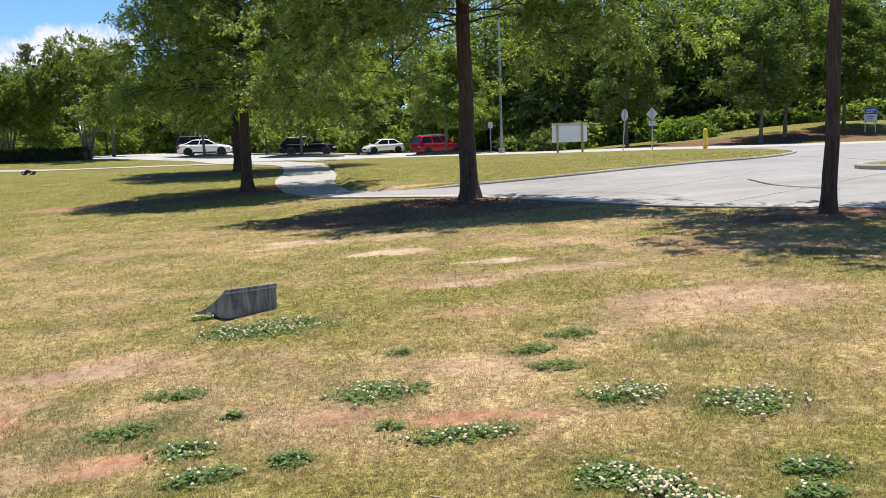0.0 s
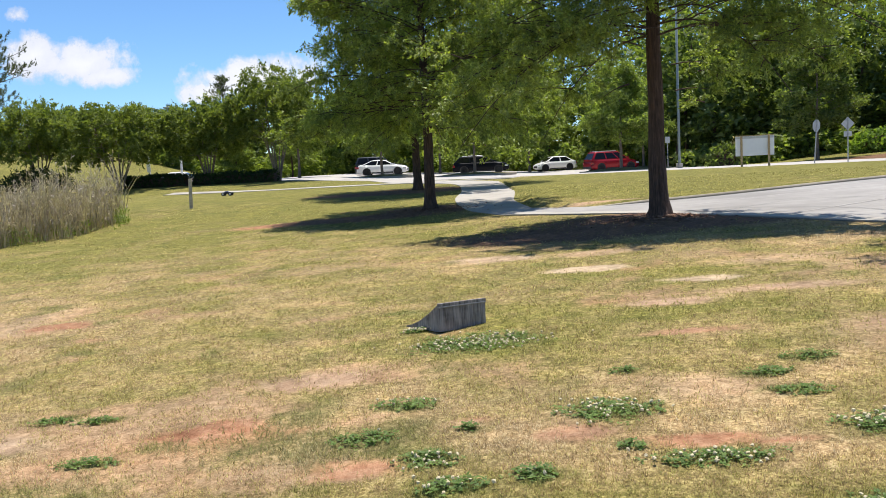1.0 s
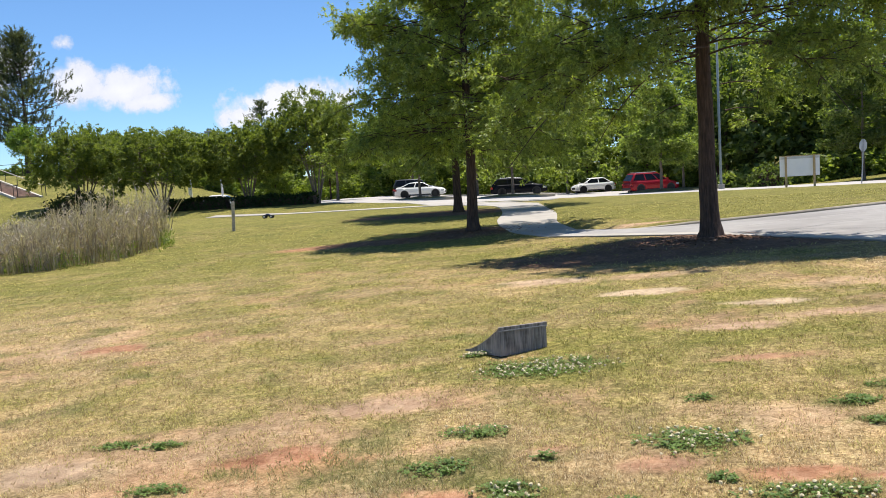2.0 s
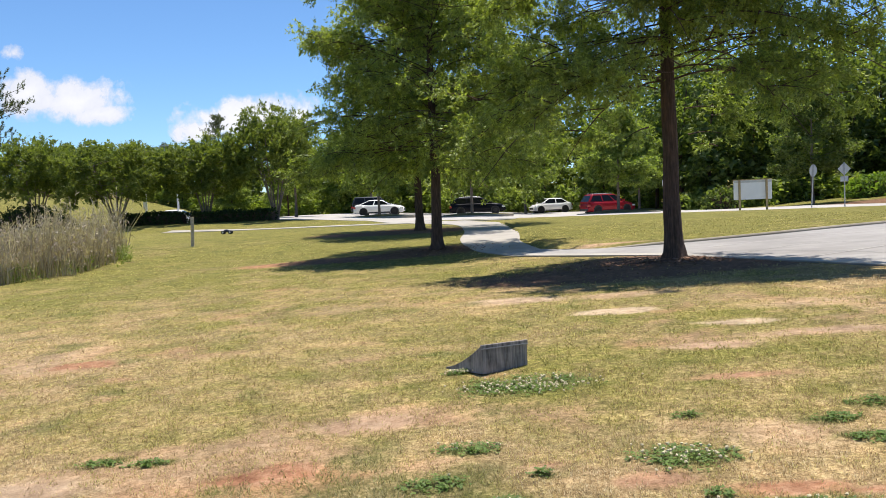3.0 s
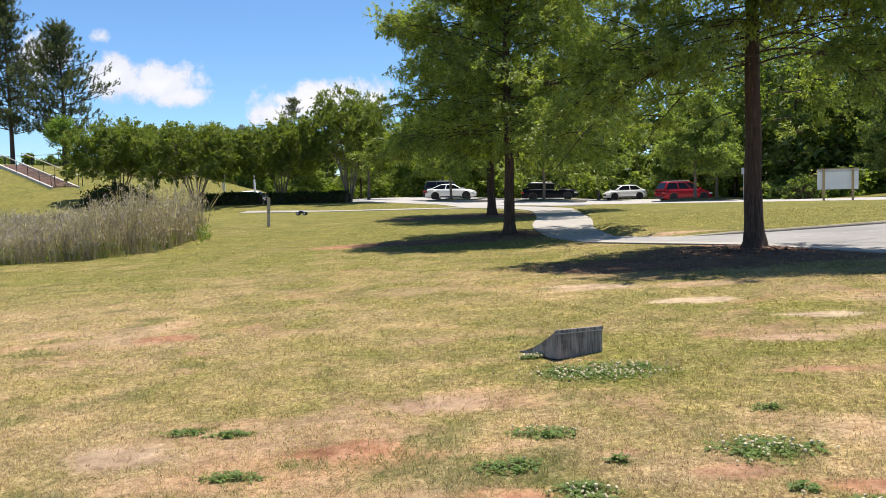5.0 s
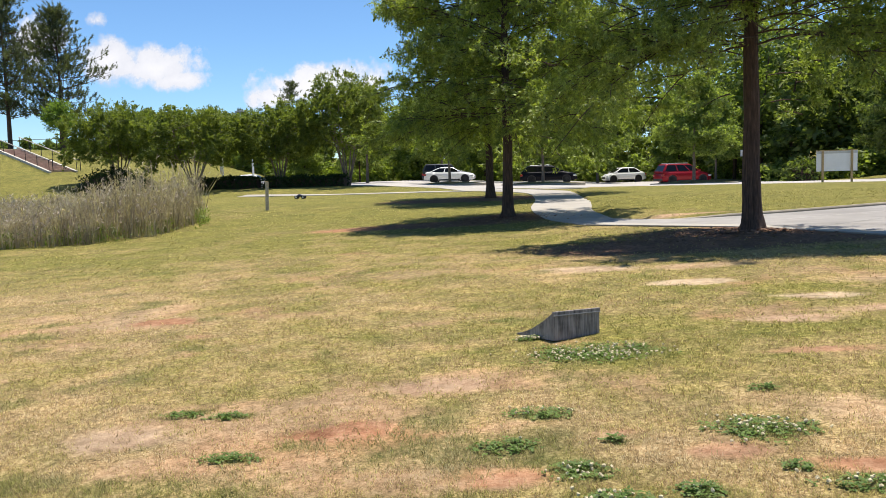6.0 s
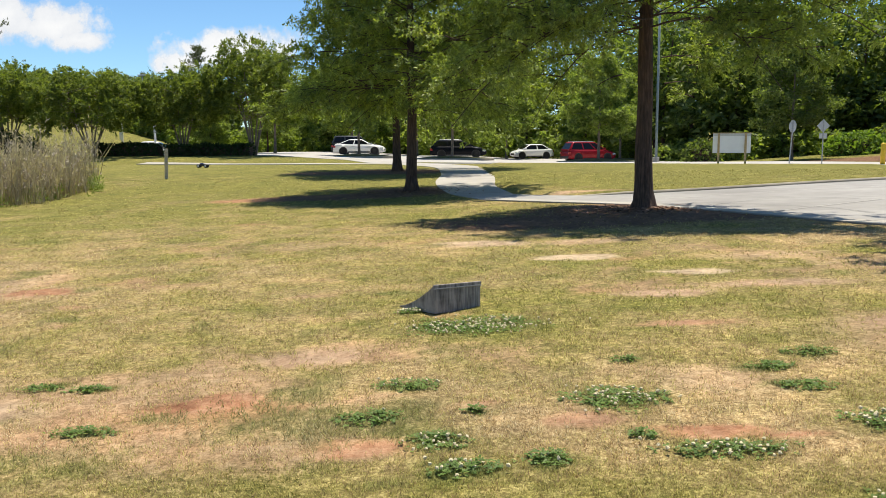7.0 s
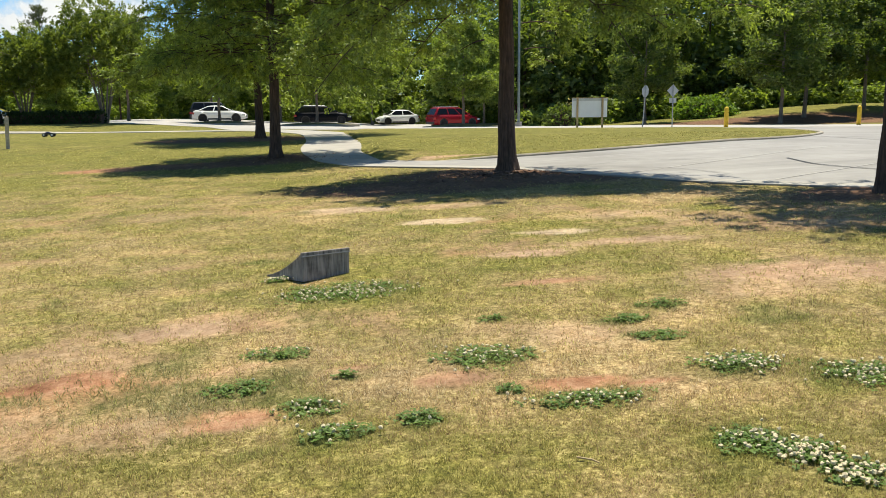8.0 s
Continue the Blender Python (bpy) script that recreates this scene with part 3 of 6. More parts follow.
def build_ground():
    gx = np.array(sorted([-v for v in grow(9.5, 1600, 0.3, 1.06)] + list(np.arange(-9.5, 9.51, 0.13)) + grow(9.5, 1600, 0.3, 1.06)))
    gy = np.array(sorted([-v for v in grow(2.0, 900, 0.6, 1.15)] + [-2.0, -1.0, 0.0, 1.0, 2.0] + list(np.arange(2.5, 14.0, 0.12)) + list(np.arange(14.0, 30.0, 0.25)) + list(np.arange(30.0, 54.0, 0.4)) + grow(54.0, 2500, 0.6, 1.08)))
    X, Y = np.meshgrid(gx, gy)
    x, y = X.ravel(), Y.ravel()
    z = land(x, y)
    isl = inside(x, y, ISLAND)
    d = seg_dist(x, y, ISLAND_FRONT)
    z = z + np.where(isl, 0.09 * ease(0.12, 0.4, d), 0.0)
    near = ease(16, 10, y) * ease(0.45, 1.1, np.hypot(x + 1.15, y - 8.1))
    z = z + near * (fbm(x, y, 0.9) - 0.5) * 0.05
    for cx, cy, rx, ry in ((2.3, 17.85, 1.6, 1.4), (-3.64, 25.8, 1.4, 1.3), (-5.85, 38.0, 1.8, 1.8), (6.72, 11.3, 1.2, 1.0)):
        z = z + 0.03 * np.exp(-((x - cx) / rx) ** 2 - ((y - cy) / ry) ** 2)
    for cx, cy, r, h in ((-2.10, 5.16, 0.09, 0.05), (-2.62, 5.08, 0.09, 0.03), (-1.75, 6.30, 0.16, 0.03), (-2.05, 6.15, 0.16, 0.03)):
        z = z - h * np.exp(-((x - cx) ** 2 + (y - cy) ** 2) / r ** 2)
    nx, ny = len(gx), len(gy)
    i = np.arange(nx * ny).reshape(ny, nx)
    F = np.stack([i[:-1, :-1], i[:-1, 1:], i[1:, 1:], i[1:, :-1]], -1).reshape(-1, 4)
    V = np.stack([x, y, z], -1)
    me = np_mesh("ground", V, F, M["turf"], True)
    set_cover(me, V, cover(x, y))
    ob = new("ground", me)
    return tagged(ob, "patchy dry lawn with straw-coloured grass, clover and red clay", "ground", kind="structure")


def top_z(x, y):
    """The ground with its small mounds and the raised island, for things that stand on it."""
    x, y = np.asarray(x, float), np.asarray(y, float)
    z = land(x, y)
    z = z + np.where(inside(x, y, ISLAND), 0.09 * ease(0.12, 0.4, seg_dist(x, y, ISLAND_FRONT)), 0.0)
    z = z + ease(16, 10, y) * ease(0.45, 1.1, np.hypot(x + 1.15, y - 8.1)) * (fbm(x, y, 0.9) - 0.5) * 0.05
    for cx, cy, rx, ry in ((2.3, 17.85, 1.6, 1.4), (-3.64, 25.8, 1.4, 1.3), (-5.85, 38.0, 1.8, 1.8), (6.72, 11.3, 1.2, 1.0)):
        z = z + 0.03 * np.exp(-((x - cx) / rx) ** 2 - ((y - cy) / ry) ** 2)
    return z


def tz(x, y):
    return float(top_z(x, y))


def strip(name, left, right, mat, lift, cat_label, across=6):
    """A paved strip between two lines, draped over the land, with a real edge."""
    n = max(len(left), len(right))
    def even(line):
        p = np.array(line)
        s = np.r_[0, np.cumsum(np.hypot(*np.diff(p, axis=0).T))]
        t = np.linspace(0, s[-1], n * 2)
        return np.stack([np.interp(t, s, p[:, 0]), np.interp(t, s, p[:, 1])], -1)
    a, b = even(left), even(right)
    rows = [a + (b - a) * k / across for k in range(across + 1)]
    P = np.stack(rows, 1)
    x, y = P[..., 0].ravel(), P[..., 1].ravel()
    z = land(x, y) + lift
    V = np.stack([x, y, z], -1)
    r, c = P.shape[0], P.shape[1]
    i = np.arange(r * c).reshape(r, c)
    F = list(np.stack([i[:-1, :-1], i[:-1, 1:], i[1:, 1:], i[1:, :-1]], -1).reshape(-1, 4))
    low = V.copy()
    low[:, 2] -= 0.12
    k = r * c
    V = np.concatenate([V, low])
    for col in (0, c - 1):
        for q in range(r - 1):
            F.append((i[q, col], i[q + 1, col], i[q + 1, col] + k, i[q, col] + k))
    for row in (0, r - 1):
        for q in range(c - 1):
            F.append((i[row, q], i[row, q + 1], i[row, q + 1] + k, i[row, q] + k))
    ob = new(name, np_mesh(name, V, np.array(F), mat, False))
    return tagged(ob, cat_label, name.split("_")[0], kind="structure")


def kerb_run(name, line, width, height, label):
    """A kerb of cast stones end to end along a line, top edges rounded."""
    p = np.array(line)
    s = np.r_[0, np.cumsum(np.hypot(*np.diff(p, axis=0).T))]
    t = np.arange(0, s[-1], 0.25)
    q = np.stack([np.interp(t, s, p[:, 0]), np.interp(t, s, p[:, 1])], -1)
    tan = np.gradient(q, axis=0)
    nrm = np.stack([-tan[:, 1], tan[:, 0]], -1)
    nrm /= np.linalg.norm(nrm, axis=1)[:, None]
    prof = [(-0.5, -0.1), (-0.5, height - 0.03), (-0.36, height), (0.36, height), (0.5, height - 0.03), (0.5, -0.1)]
    V, F = [], []
    for j, (c, nn) in enumerate(zip(q, nrm)):
        low = min(1.0, 0.15 + 0.14 * min(j, len(q) - 1 - j))
        for u, h in prof:
            x, y = c + nn * u * width
            V.append((x, y, gz(*c) + (h * low if h > 0 else h)))
    m = len(prof)
    for j in range(len(q) - 1):
        for k in range(m - 1):
            F.append((j * m + k, j * m + k + 1, (j + 1) * m + k + 1, (j + 1) * m + k))
    ob = new(name, np_mesh(name, np.array(V), np.array(F), M["kerb"], False))
    return tagged(ob, label, "kerb", kind="structure")


ground = build_ground()
kerb_run("kerb_island", [p for p in ISLAND_FRONT if p[0] > 0.9], 0.15, 0.085, "weathered concrete kerb round the lawn island")
# drive between lawn and island, car park beyond
strip("drive", DRIVE_FRONT, smooth_line([(-0.6, 23.4), (0.8, 22.2), (2.2, 21.9), (4.5, 22.3), (7.6, 23.4), (10.8, 24.6), (14.0, 27.6), (17.0, 32.5), (19.2, 38.5), (23.0, 42.0)]), M["drive"], 0.02, "pale grey concrete drive with tar-filled cracks", 8)
strip("drive_bend", smooth_line([(14.0, 6.5), (20.0, 9.0), (30.0, 20.0), (36.0, 34.0), (38.0, 47.0)]), smooth_line([(14.0, 27.6), (16.0, 30.5), (17.6, 34.0), (19.2, 38.5), (18.6, 46.5)]), M["drive"], 0.024, "pale grey concrete drive turning towards the car park", 10)
strip("car_park", smooth_line([(-35, 68), (-27, 62.5), (-21, 59.3), (-14, 58.0), (-8, 56.3), (-2, 53.5), (9, 50.6), (19, 46.8), (38, 47.5)]), smooth_line([(-35, 80), (-28, 86), (-10, 88), (6, 84), (16, 66), (21, 54.5), (38, 51.5)]), M["lot"], 0.015, "pale worn asphalt car park", 10)
strip("path_winding", PATH_LEFT, PATH_RIGHT, M["concrete"], 0.022, "concrete footpath winding across the lawn", 4)
strip("path_cross", smooth_line([(-24, 52.0), (-21, 51.6), (-17, 50.9), (-9.5, 52.0), (-6, 51.2)]), smooth_line([(-24, 50.4), (-21, 50.0), (-17, 49.4), (-9.5, 50.2), (-6, 49.6)]), M["concrete"], 0.03, "narrow concrete footpath across the lawn", 3)
strip("path_lot", smooth_line([(-6, 52.0), (-1.6, 51.6), (9.9, 48.7), (18.6, 46.7), (24.0, 46.5)]), smooth_line([(-5, 50.6), (-1.6, 50.3), (9.9, 47.4), (18.6, 45.6), (24.0, 45.5)]), M["concrete"], 0.04, "concrete footpath between the lawn island and car park", 3)
strip("gutter", DRIVE_FRONT, [(x + 0.25, y + 0.35) for x, y in DRIVE_FRONT], M["concrete"], 0.035, "pale concrete edging along the drive", 2)


# ---- trees ----
def tubes(lines, sides=7):
    """Tapered tubes round lines of (x, y, z, radius)."""
    V, F = [], []
    base = 0
    ang = np.linspace(0, 2 * np.pi, sides, endpoint=False)
    for ln in lines:
        P = np.array(ln, float)
        tan = np.gradient(P[:, :3], axis=0)
        tan /= np.linalg.norm(tan, axis=1)[:, None] + 1e-9
        ref = np.where(np.abs(tan[:, 2:3]) > 0.8, np.array([[1.0, 0, 0]]), np.array([[0, 0, 1.0]]))
        s = np.cross(tan, ref)
        s /= np.linalg.norm(s, axis=1)[:, None] + 1e-9
        u = np.cross(tan, s)
        ring = P[:, None, :3] + P[:, None, 3:4] * (s[:, None] * np.cos(ang)[None, :, None] + u[:, None] * np.sin(ang)[None, :, None])
        V.append(ring.reshape(-1, 3))
        r = len(P)
        i = base + np.arange(r * sides).reshape(r, sides)
        j = np.roll(i, -1, axis=1)
        F.append(np.stack([i[:-1], j[:-1], j[1:], i[1:]], -1).reshape(-1, 4))
        base += r * sides
    return np.concatenate(V), np.concatenate(F)


def leaf_quads(rng, C, size, slim=0.4, droop=0.35, spread=1.0):
    """A small pointed leaf at each place, turned at random and hanging a little."""
    n = len(C)
    d = rng.normal(size=(n, 3)) * (spread, spread, 0.6)
    d[:, 2] -= droop
    d /= np.linalg.norm(d, axis=1)[:, None]
    s = np.cross(d, rng.normal(size=(n, 3)))
    s /= np.linalg.norm(s, axis=1)[:, None] + 1e-9
    L = size * rng.uniform(0.6, 1.35, (n, 1))
    w = s * L * slim
    V = np.stack([C, C + d * L * 0.5 + w, C + d * L, C + d * L * 0.5 - w], 1).reshape(-1, 3)
    return V, np.arange(n * 4).reshape(n, 4)


def leaf_slivers(rng, C, size, slim=0.3, droop=0.3, flat=0.6):
    """The same as leaf_quads, with one slim triangle a leaf."""
    n = len(C)
    d = rng.normal(size=(n, 3)) * (1, 1, flat)
    d[:, 2] -= droop
    d /= np.linalg.norm(d, axis=1)[:, None]
    s = np.cross(d, rng.normal(size=(n, 3)) * (0.8, 0.8, 1.2))
    s /= np.linalg.norm(s, axis=1)[:, None] + 1e-9
    L = size * rng.uniform(0.6, 1.35, (n, 1))
    w = s * L * slim
    V = np.stack([C - w, C + w, C + d * L * 1.15], 1).reshape(-1, 3)
    return V, np.arange(n * 3).reshape(n, 3)


def trunk_mesh(rng, pts, sides=22, rough=0.06):
    """A trunk with a flared foot and uneven ridged skin."""
    V, F = tubes([pts], sides)
    P = np.array(pts)
    k = np.repeat(np.arange(len(P)), sides)
    c = P[k, :3]
    off = V - c
    a = np.arctan2(off[:, 1], off[:, 0])
    ridge = np.sin(a * 7 + V[:, 2] * 0.7) * 0.4 + np.sin(a * 11 - V[:, 2] * 1.3 + 1.0) * 0.4
    lobes = np.exp(-V[:, 2] / 0.3) * np.sin(a * 4 + 0.6) * 0.25
    V = c + off * (1 + rough * ridge + lobes)[:, None] + rng.normal(size=V.shape) * 0.004
    return V, F


def broadleaf(rng, H, r0, cb, R, limbs, leaves, leaf, prof, rise, sag, jitter=0.2, twigs=9, wobble=0.12, off=(0.0, 0.0), squash=1.0, shear=0.0, clump=False):
    """Limbs, twigs and leaf places of a tree with one trunk."""
    zs = np.r_[0, 0.08, 0.18, 0.35, 0.6, np.linspace(1.0, H * 0.97, 26)]
    wx = np.cumsum(rng.normal(size=len(zs)) * 0.012) * np.clip(zs, 0, 1)
    wy = np.cumsum(rng.normal(size=len(zs)) * 0.012) * np.clip(zs, 0, 1)
    rad = r0 * (1 - zs / (H * 1.02)) ** 0.85 + r0 * 0.42 * np.exp(-zs / 0.22)
    trunk = np.stack([wx, wy, zs, rad], -1)
    lines, twl, tw = [], [], []
    az = rng.uniform(0, 6.28)
    for i in range(limbs):
        f = ((i + rng.uniform(0, 1)) / limbs) ** 1.3
        z = cb + (H * 0.95 - cb) * f
        az += 2.4 + rng.uniform(-0.5, 0.5)
        reach = R * np.interp(f, [0, 0.15, 0.35, 0.6, 0.85, 1], prof) * rng.uniform(0.72, 1.1)
        up = radians(np.interp(f, [0, 0.4, 1], rise)) + rng.normal() * wobble
        t = np.linspace(0, 1, 8)
        bend = rng.normal() * 0.25
        a = az + bend * t
        hx = reach * t * math.cos(up)
        px = np.interp(z, zs, wx) + np.cumsum(np.r_[0, np.diff(hx)] * np.cos(a))
        py = np.interp(z, zs, wy) + np.cumsum(np.r_[0, np.diff(hx)] * np.sin(a))
        pz = z + reach * t * math.sin(up) - sag * (1 - f) * reach * t ** 2.2
        rr = np.interp(z, zs, rad) * 0.13 * (1 - t * 0.93) + 0.005
        lines.append(np.stack([px, py, pz, rr], -1))
        for k in range(twigs):
            tt = 0.14 + 0.86 * (k + rng.uniform(0, 0.8)) / twigs
            b = np.array([np.interp(tt, t, px), np.interp(tt, t, py), np.interp(tt, t, pz)])
            side = 1 if k % 2 else -1
            ta = az + bend * tt + side * rng.uniform(0.5, 1.2)
            ln = (0.42 * reach * (1.15 - tt) + 0.35) * rng.uniform(0.6, 1.2)
            tu = rng.uniform(-0.15, 0.5)
            q = np.linspace(0, 1, 4)
            lx, ly = b[0] + ln * q * math.cos(ta), b[1] + ln * q * math.sin(ta)
            lz = b[2] + ln * q * tu - 0.22 * ln * q ** 2
            twl.append(np.stack([lx, ly, lz, 0.014 * (1 - q * 0.8) + 0.003], -1))
            tw.append((np.stack([lx, ly, lz], -1), ln))
    w = np.array([l for _, l in tw])
    for ln in lines + twl:
        far = np.clip(np.hypot(ln[:, 0], ln[:, 1]) / R, 0, 1)
        ln[:, 1] *= np.where(ln[:, 0] > 0, squash * (1 - 0.25 * (shear > 0)), squash)
        ln[:, 0] *= np.where(ln[:, 0] > 0, 1 - 0.15 * (shear > 0), 1.0)
        ln[:, 0] += off[0] * far
        ln[:, 1] += off[1] * far - shear * np.maximum(ln[:, 0], 0)
    w = w * rng.uniform(0.1, 1, len(tw)) ** 1.4
    pick = rng.choice(len(tw), leaves, p=w / w.sum())
    q = 1.08 - 0.95 * rng.uniform(0, 1, leaves) ** 1.5 * (0.75 if clump else 1)
    T = np.stack([p for p, _ in tw])
    fi = np.clip(q * 3, 0, 2.999)
    i0 = fi.astype(int)
    fr = np.clip(fi - i0, 0, 1)[:, None]
    C = T[pick, i0] * (1 - fr) + T[pick, np.minimum(i0 + 1, 3)] * fr
    C = C + rng.normal(size=C.shape) * (jitter, jitter, jitter * (1.0 if clump else 0.75))
    return trunk, lines, twl, C


OAK_PROF = [0.95, 1.0, 1.0, 0.85, 0.6, 0.3]


def lumps(P, s, seed=0.0):
    """Smooth noise in space, about 0 to 1, with lumps of s metres."""
    q = P / s + seed
    return 0.5 + 0.5 * (0.6 * np.sin(q[:, 0] * 2.1 + 1.3 * np.sin(q[:, 1] * 1.7 + seed)) * np.sin(q[:, 1] * 2.3 + 1.1 * np.sin(q[:, 2] * 1.9)) + 0.6 * np.sin(q[:, 2] * 2.7 + 1.2 * np.sin(q[:, 0] * 1.3)) * np.sin(q[:, 0] * 1.1 - q[:, 1] * 1.4 + seed))


def sprays(rng, B, D, size, per, leaf, slim, droop=0.25, flat=0.5, shoots=9):
    """Leafy sprays: at each place B, pointing along D, a fan of shoots set with narrow leaves that face up and hang a little."""
    k = len(B)
    if not k:
        return np.zeros((0, 3)), np.zeros((0, 3), int)
    sd = rng.normal(size=(k, shoots, 3)) * (0.75, 0.75, flat) + D[:, None] * 0.75
    sd[:, :, 2] -= droop * 0.5
    sd /= np.linalg.norm(sd, axis=2)[:, :, None] + 1e-9
    sl = np.reshape(size, (-1, 1)) * rng.uniform(0.45, 1.1, (k, shoots))
    i = np.repeat(np.arange(k), per)
    j = rng.randint(0, shoots, k * per)
    u = rng.uniform(0.12, 1.0, k * per) ** 0.75
    d0 = sd[i, j]
    C = B[i] + d0 * (sl[i, j] * u)[:, None]
    C[:, 2] -= 0.35 * droop * (sl[i, j] * u ** 2)
    C += rng.normal(size=C.shape) * 0.022
    d = d0 * 0.7 + rng.normal(size=C.shape) * 0.55
    d[:, 2] -= droop
    d /= np.linalg.norm(d, axis=1)[:, None]
    up = rng.normal(size=C.shape) * 0.55 + (0, 0, 1)
    s = np.cross(d, up)
    s /= np.linalg.norm(s, axis=1)[:, None] + 1e-9
    L = leaf * rng.uniform(0.6, 1.3, (len(C), 1))
    V = np.stack([C, C + d * L * 0.45 + s * L * 2 * slim, C + d * L], 1).reshape(-1, 3)
    return V, np.arange(len(V)).reshape(-1, 3)


def oak_tree(seed, x, y, label, H, r0, cb, R, limbs, per, leaf, rise=(0, 22, 62), sag=0.16, turn=0.0, prof=OAK_PROF, off=(0.0, 0.0), squash=1.0, shear=0.0, floor=0.0, size=0.5, gap=0.31, lump=1.15, twigs=8, top=None, clear=(0.0, 0.0), curtain=0):
    rng = np.random.RandomState(seed)
    trunk, lines, twl, _ = broadleaf(rng, H, r0, cb, R, limbs, 10, leaf, prof, rise, sag, 0.2, twigs, off=off, squash=squash, shear=shear, clump=True)
    t = thing("oak_tree", pose(x, y, tz(x, y) - 0.03, 0, 0, turn), label, "tree", "young oaks on the lawn")
    np_part("trunk", *trunk_mesh(rng, trunk), M["bark"], t, "furrowed dark reddish-brown bark", True)
    E = np.array([ln[3, :3] for ln in twl] + [ln[1, :3] for ln in twl] + [ln[k, :3] for ln in lines for k in (1, 2, 3, 5, 7)])
    D = np.array([ln[3, :3] - ln[0, :3] for ln in twl] * 2 + [ln[7, :3] - ln[4, :3] for ln in lines for k in (1, 2, 3, 5, 7)])
    D /= np.linalg.norm(D, axis=1)[:, None]
    # foliage gathers in masses, with dark hollows between them
    mass = lumps(E, lump, seed * 0.37)
    out = np.hypot(E[:, 0], E[:, 1]) / R
    keep = (mass + 0.25 * (out - 0.6) + rng.normal(size=len(E)) * 0.05 > gap) & ((out > 0.16) | (E[:, 2] > cb + 1.0))
    # the trunk stands free below its first leafy boughs
    keep &= ((np.abs(E[:, 0]) > clear[0]) | (E[:, 2] > clear[1])) & (E[:, 2] > floor)
    if top:
        keep &= (E[:, 2] < top) | (rng.uniform(0, 1, len(E)) < 0.5)
    # only twigs and limbs that bear leaves are left on the tree
    nt, nl = len(twl), len(lines)
    live = keep[:nt] | keep[nt:2 * nt]
    borne = live.reshape(nl, -1).mean(1) + keep[2 * nt:].reshape(nl, -1).mean(1)
    for ln, b in zip(lines, borne):
        if b > 0.75:
            np_part("limb", *tubes([ln], 6), M["bark"], t, "", True)
    tagged(np_part("twigwork", *tubes([ln for ln, v in zip(twl, live) if v], 3), M["bark"], t, "", True), kind="stuff")
    E, D = E[keep], D[keep]
    if curtain:
        # foliage of the upper boughs hanging before the trunk
        q = np.stack([rng.normal(size=curtain) * 1.1, rng.uniform(-2.4, -0.6, curtain), rng.uniform(4.5, 7.2, curtain)], -1)
        q = q[(lumps(q, 0.8, 2.2) > 0.36) & (q[:, 2] > 4.5 + 0.35 * np.abs(q[:, 0]))]
        E, D = np.concatenate([E, q]), np.concatenate([D, np.tile((0.1, -0.85, -0.5), (len(q), 1)) + rng.normal(size=q.shape) * 0.3])
    V, F = sprays(rng, E, D, size * rng.uniform(0.7, 1.25, len(E)), per, leaf, 0.20)
    tagged(np_part("crown", V, F, M["oak"], t, "masses of narrow glossy green leaves"), kind="stuff")
    return t


oak_tree(11, 2.3, 17.9, "young oak with furrowed trunk in a ring of mulch", 12.5, 0.185, 3.6, 4.05, 96, 235, 0.086, rise=(6, 28, 64), sag=0.54, off=(0.0, -0.45), squash=0.72, shear=0.78, floor=2.35, gap=0.34, clear=(0.9, 4.4), curtain=210, prof=[1.0, 1.04, 1.0, 0.85, 0.6, 0.3], size=0.55, top=8.0)
oak_tree(29, -3.64, 25.8, "young oak with a broad low crown beside the footpath", 12.0, 0.165, 2.9, 4.45, 92, 205, 0.10, rise=(12, 38, 68), sag=0.36, squash=0.8, floor=2.45, prof=[0.98, 1.05, 1.0, 0.88, 0.66, 0.32], size=0.6, top=9.5)
oak_tree(37, 6.72, 11.35, "slim young oak at the edge of the drive", 10.5, 0.105, 3.7, 2.6, 46, 125, 0.09, size=0.45, top=6.0)
oak_tree(41, -5.85, 38.0, "older oak with a dark trunk beside the footpath", 13.0, 0.185, 3.2, 5.6, 60, 80, 0.21, sag=0.25, off=(1.0, 0.0), squash=0.75, size=0.9, lump=1.3)


def lot_tree_mesh(seed, H, R, cb, leaves, leaf, leafm, name, label, group, bark="bark"):
    rng = np.random.RandomState(seed)
    trunk, lines, twl, C = broadleaf(rng, H, 0.10 + H * 0.004, cb, R, 26, leaves, leaf, [0.8, 1, 1, 0.85, 0.6, 0.3], (10, 35, 70), 0.1, 0.22, 7)
    t = thing(name, pose(0, 0, 0), label, "tree", group)
    np_part("trunk", *tubes([trunk], 10), M[bark], t, "", True)
    tagged(np_part("branchwork", *tubes(lines + twl, 3), M[bark], t, "", True), kind="stuff")
    tagged(np_part("crown", *leaf_slivers(rng, C, leaf, 0.36), M[leafm], t), kind="stuff")
    return t


def plant_row(src, places, seed):
    """Sets the first tree at the first place and copies it to the rest, each turned and sized a little differently."""
    rng = random.Random(seed)
    for i, (x, y, s) in enumerate(places):
        m = pose(x, y, gz(x, y) - 0.05, 0, 0, rng.uniform(0, 360))
        t = src if i == 0 else copy_thing(src, m)
        t.matrix_basis = m @ Matrix.Diagonal((s, s, s * rng.uniform(0.94, 1.08), 1))


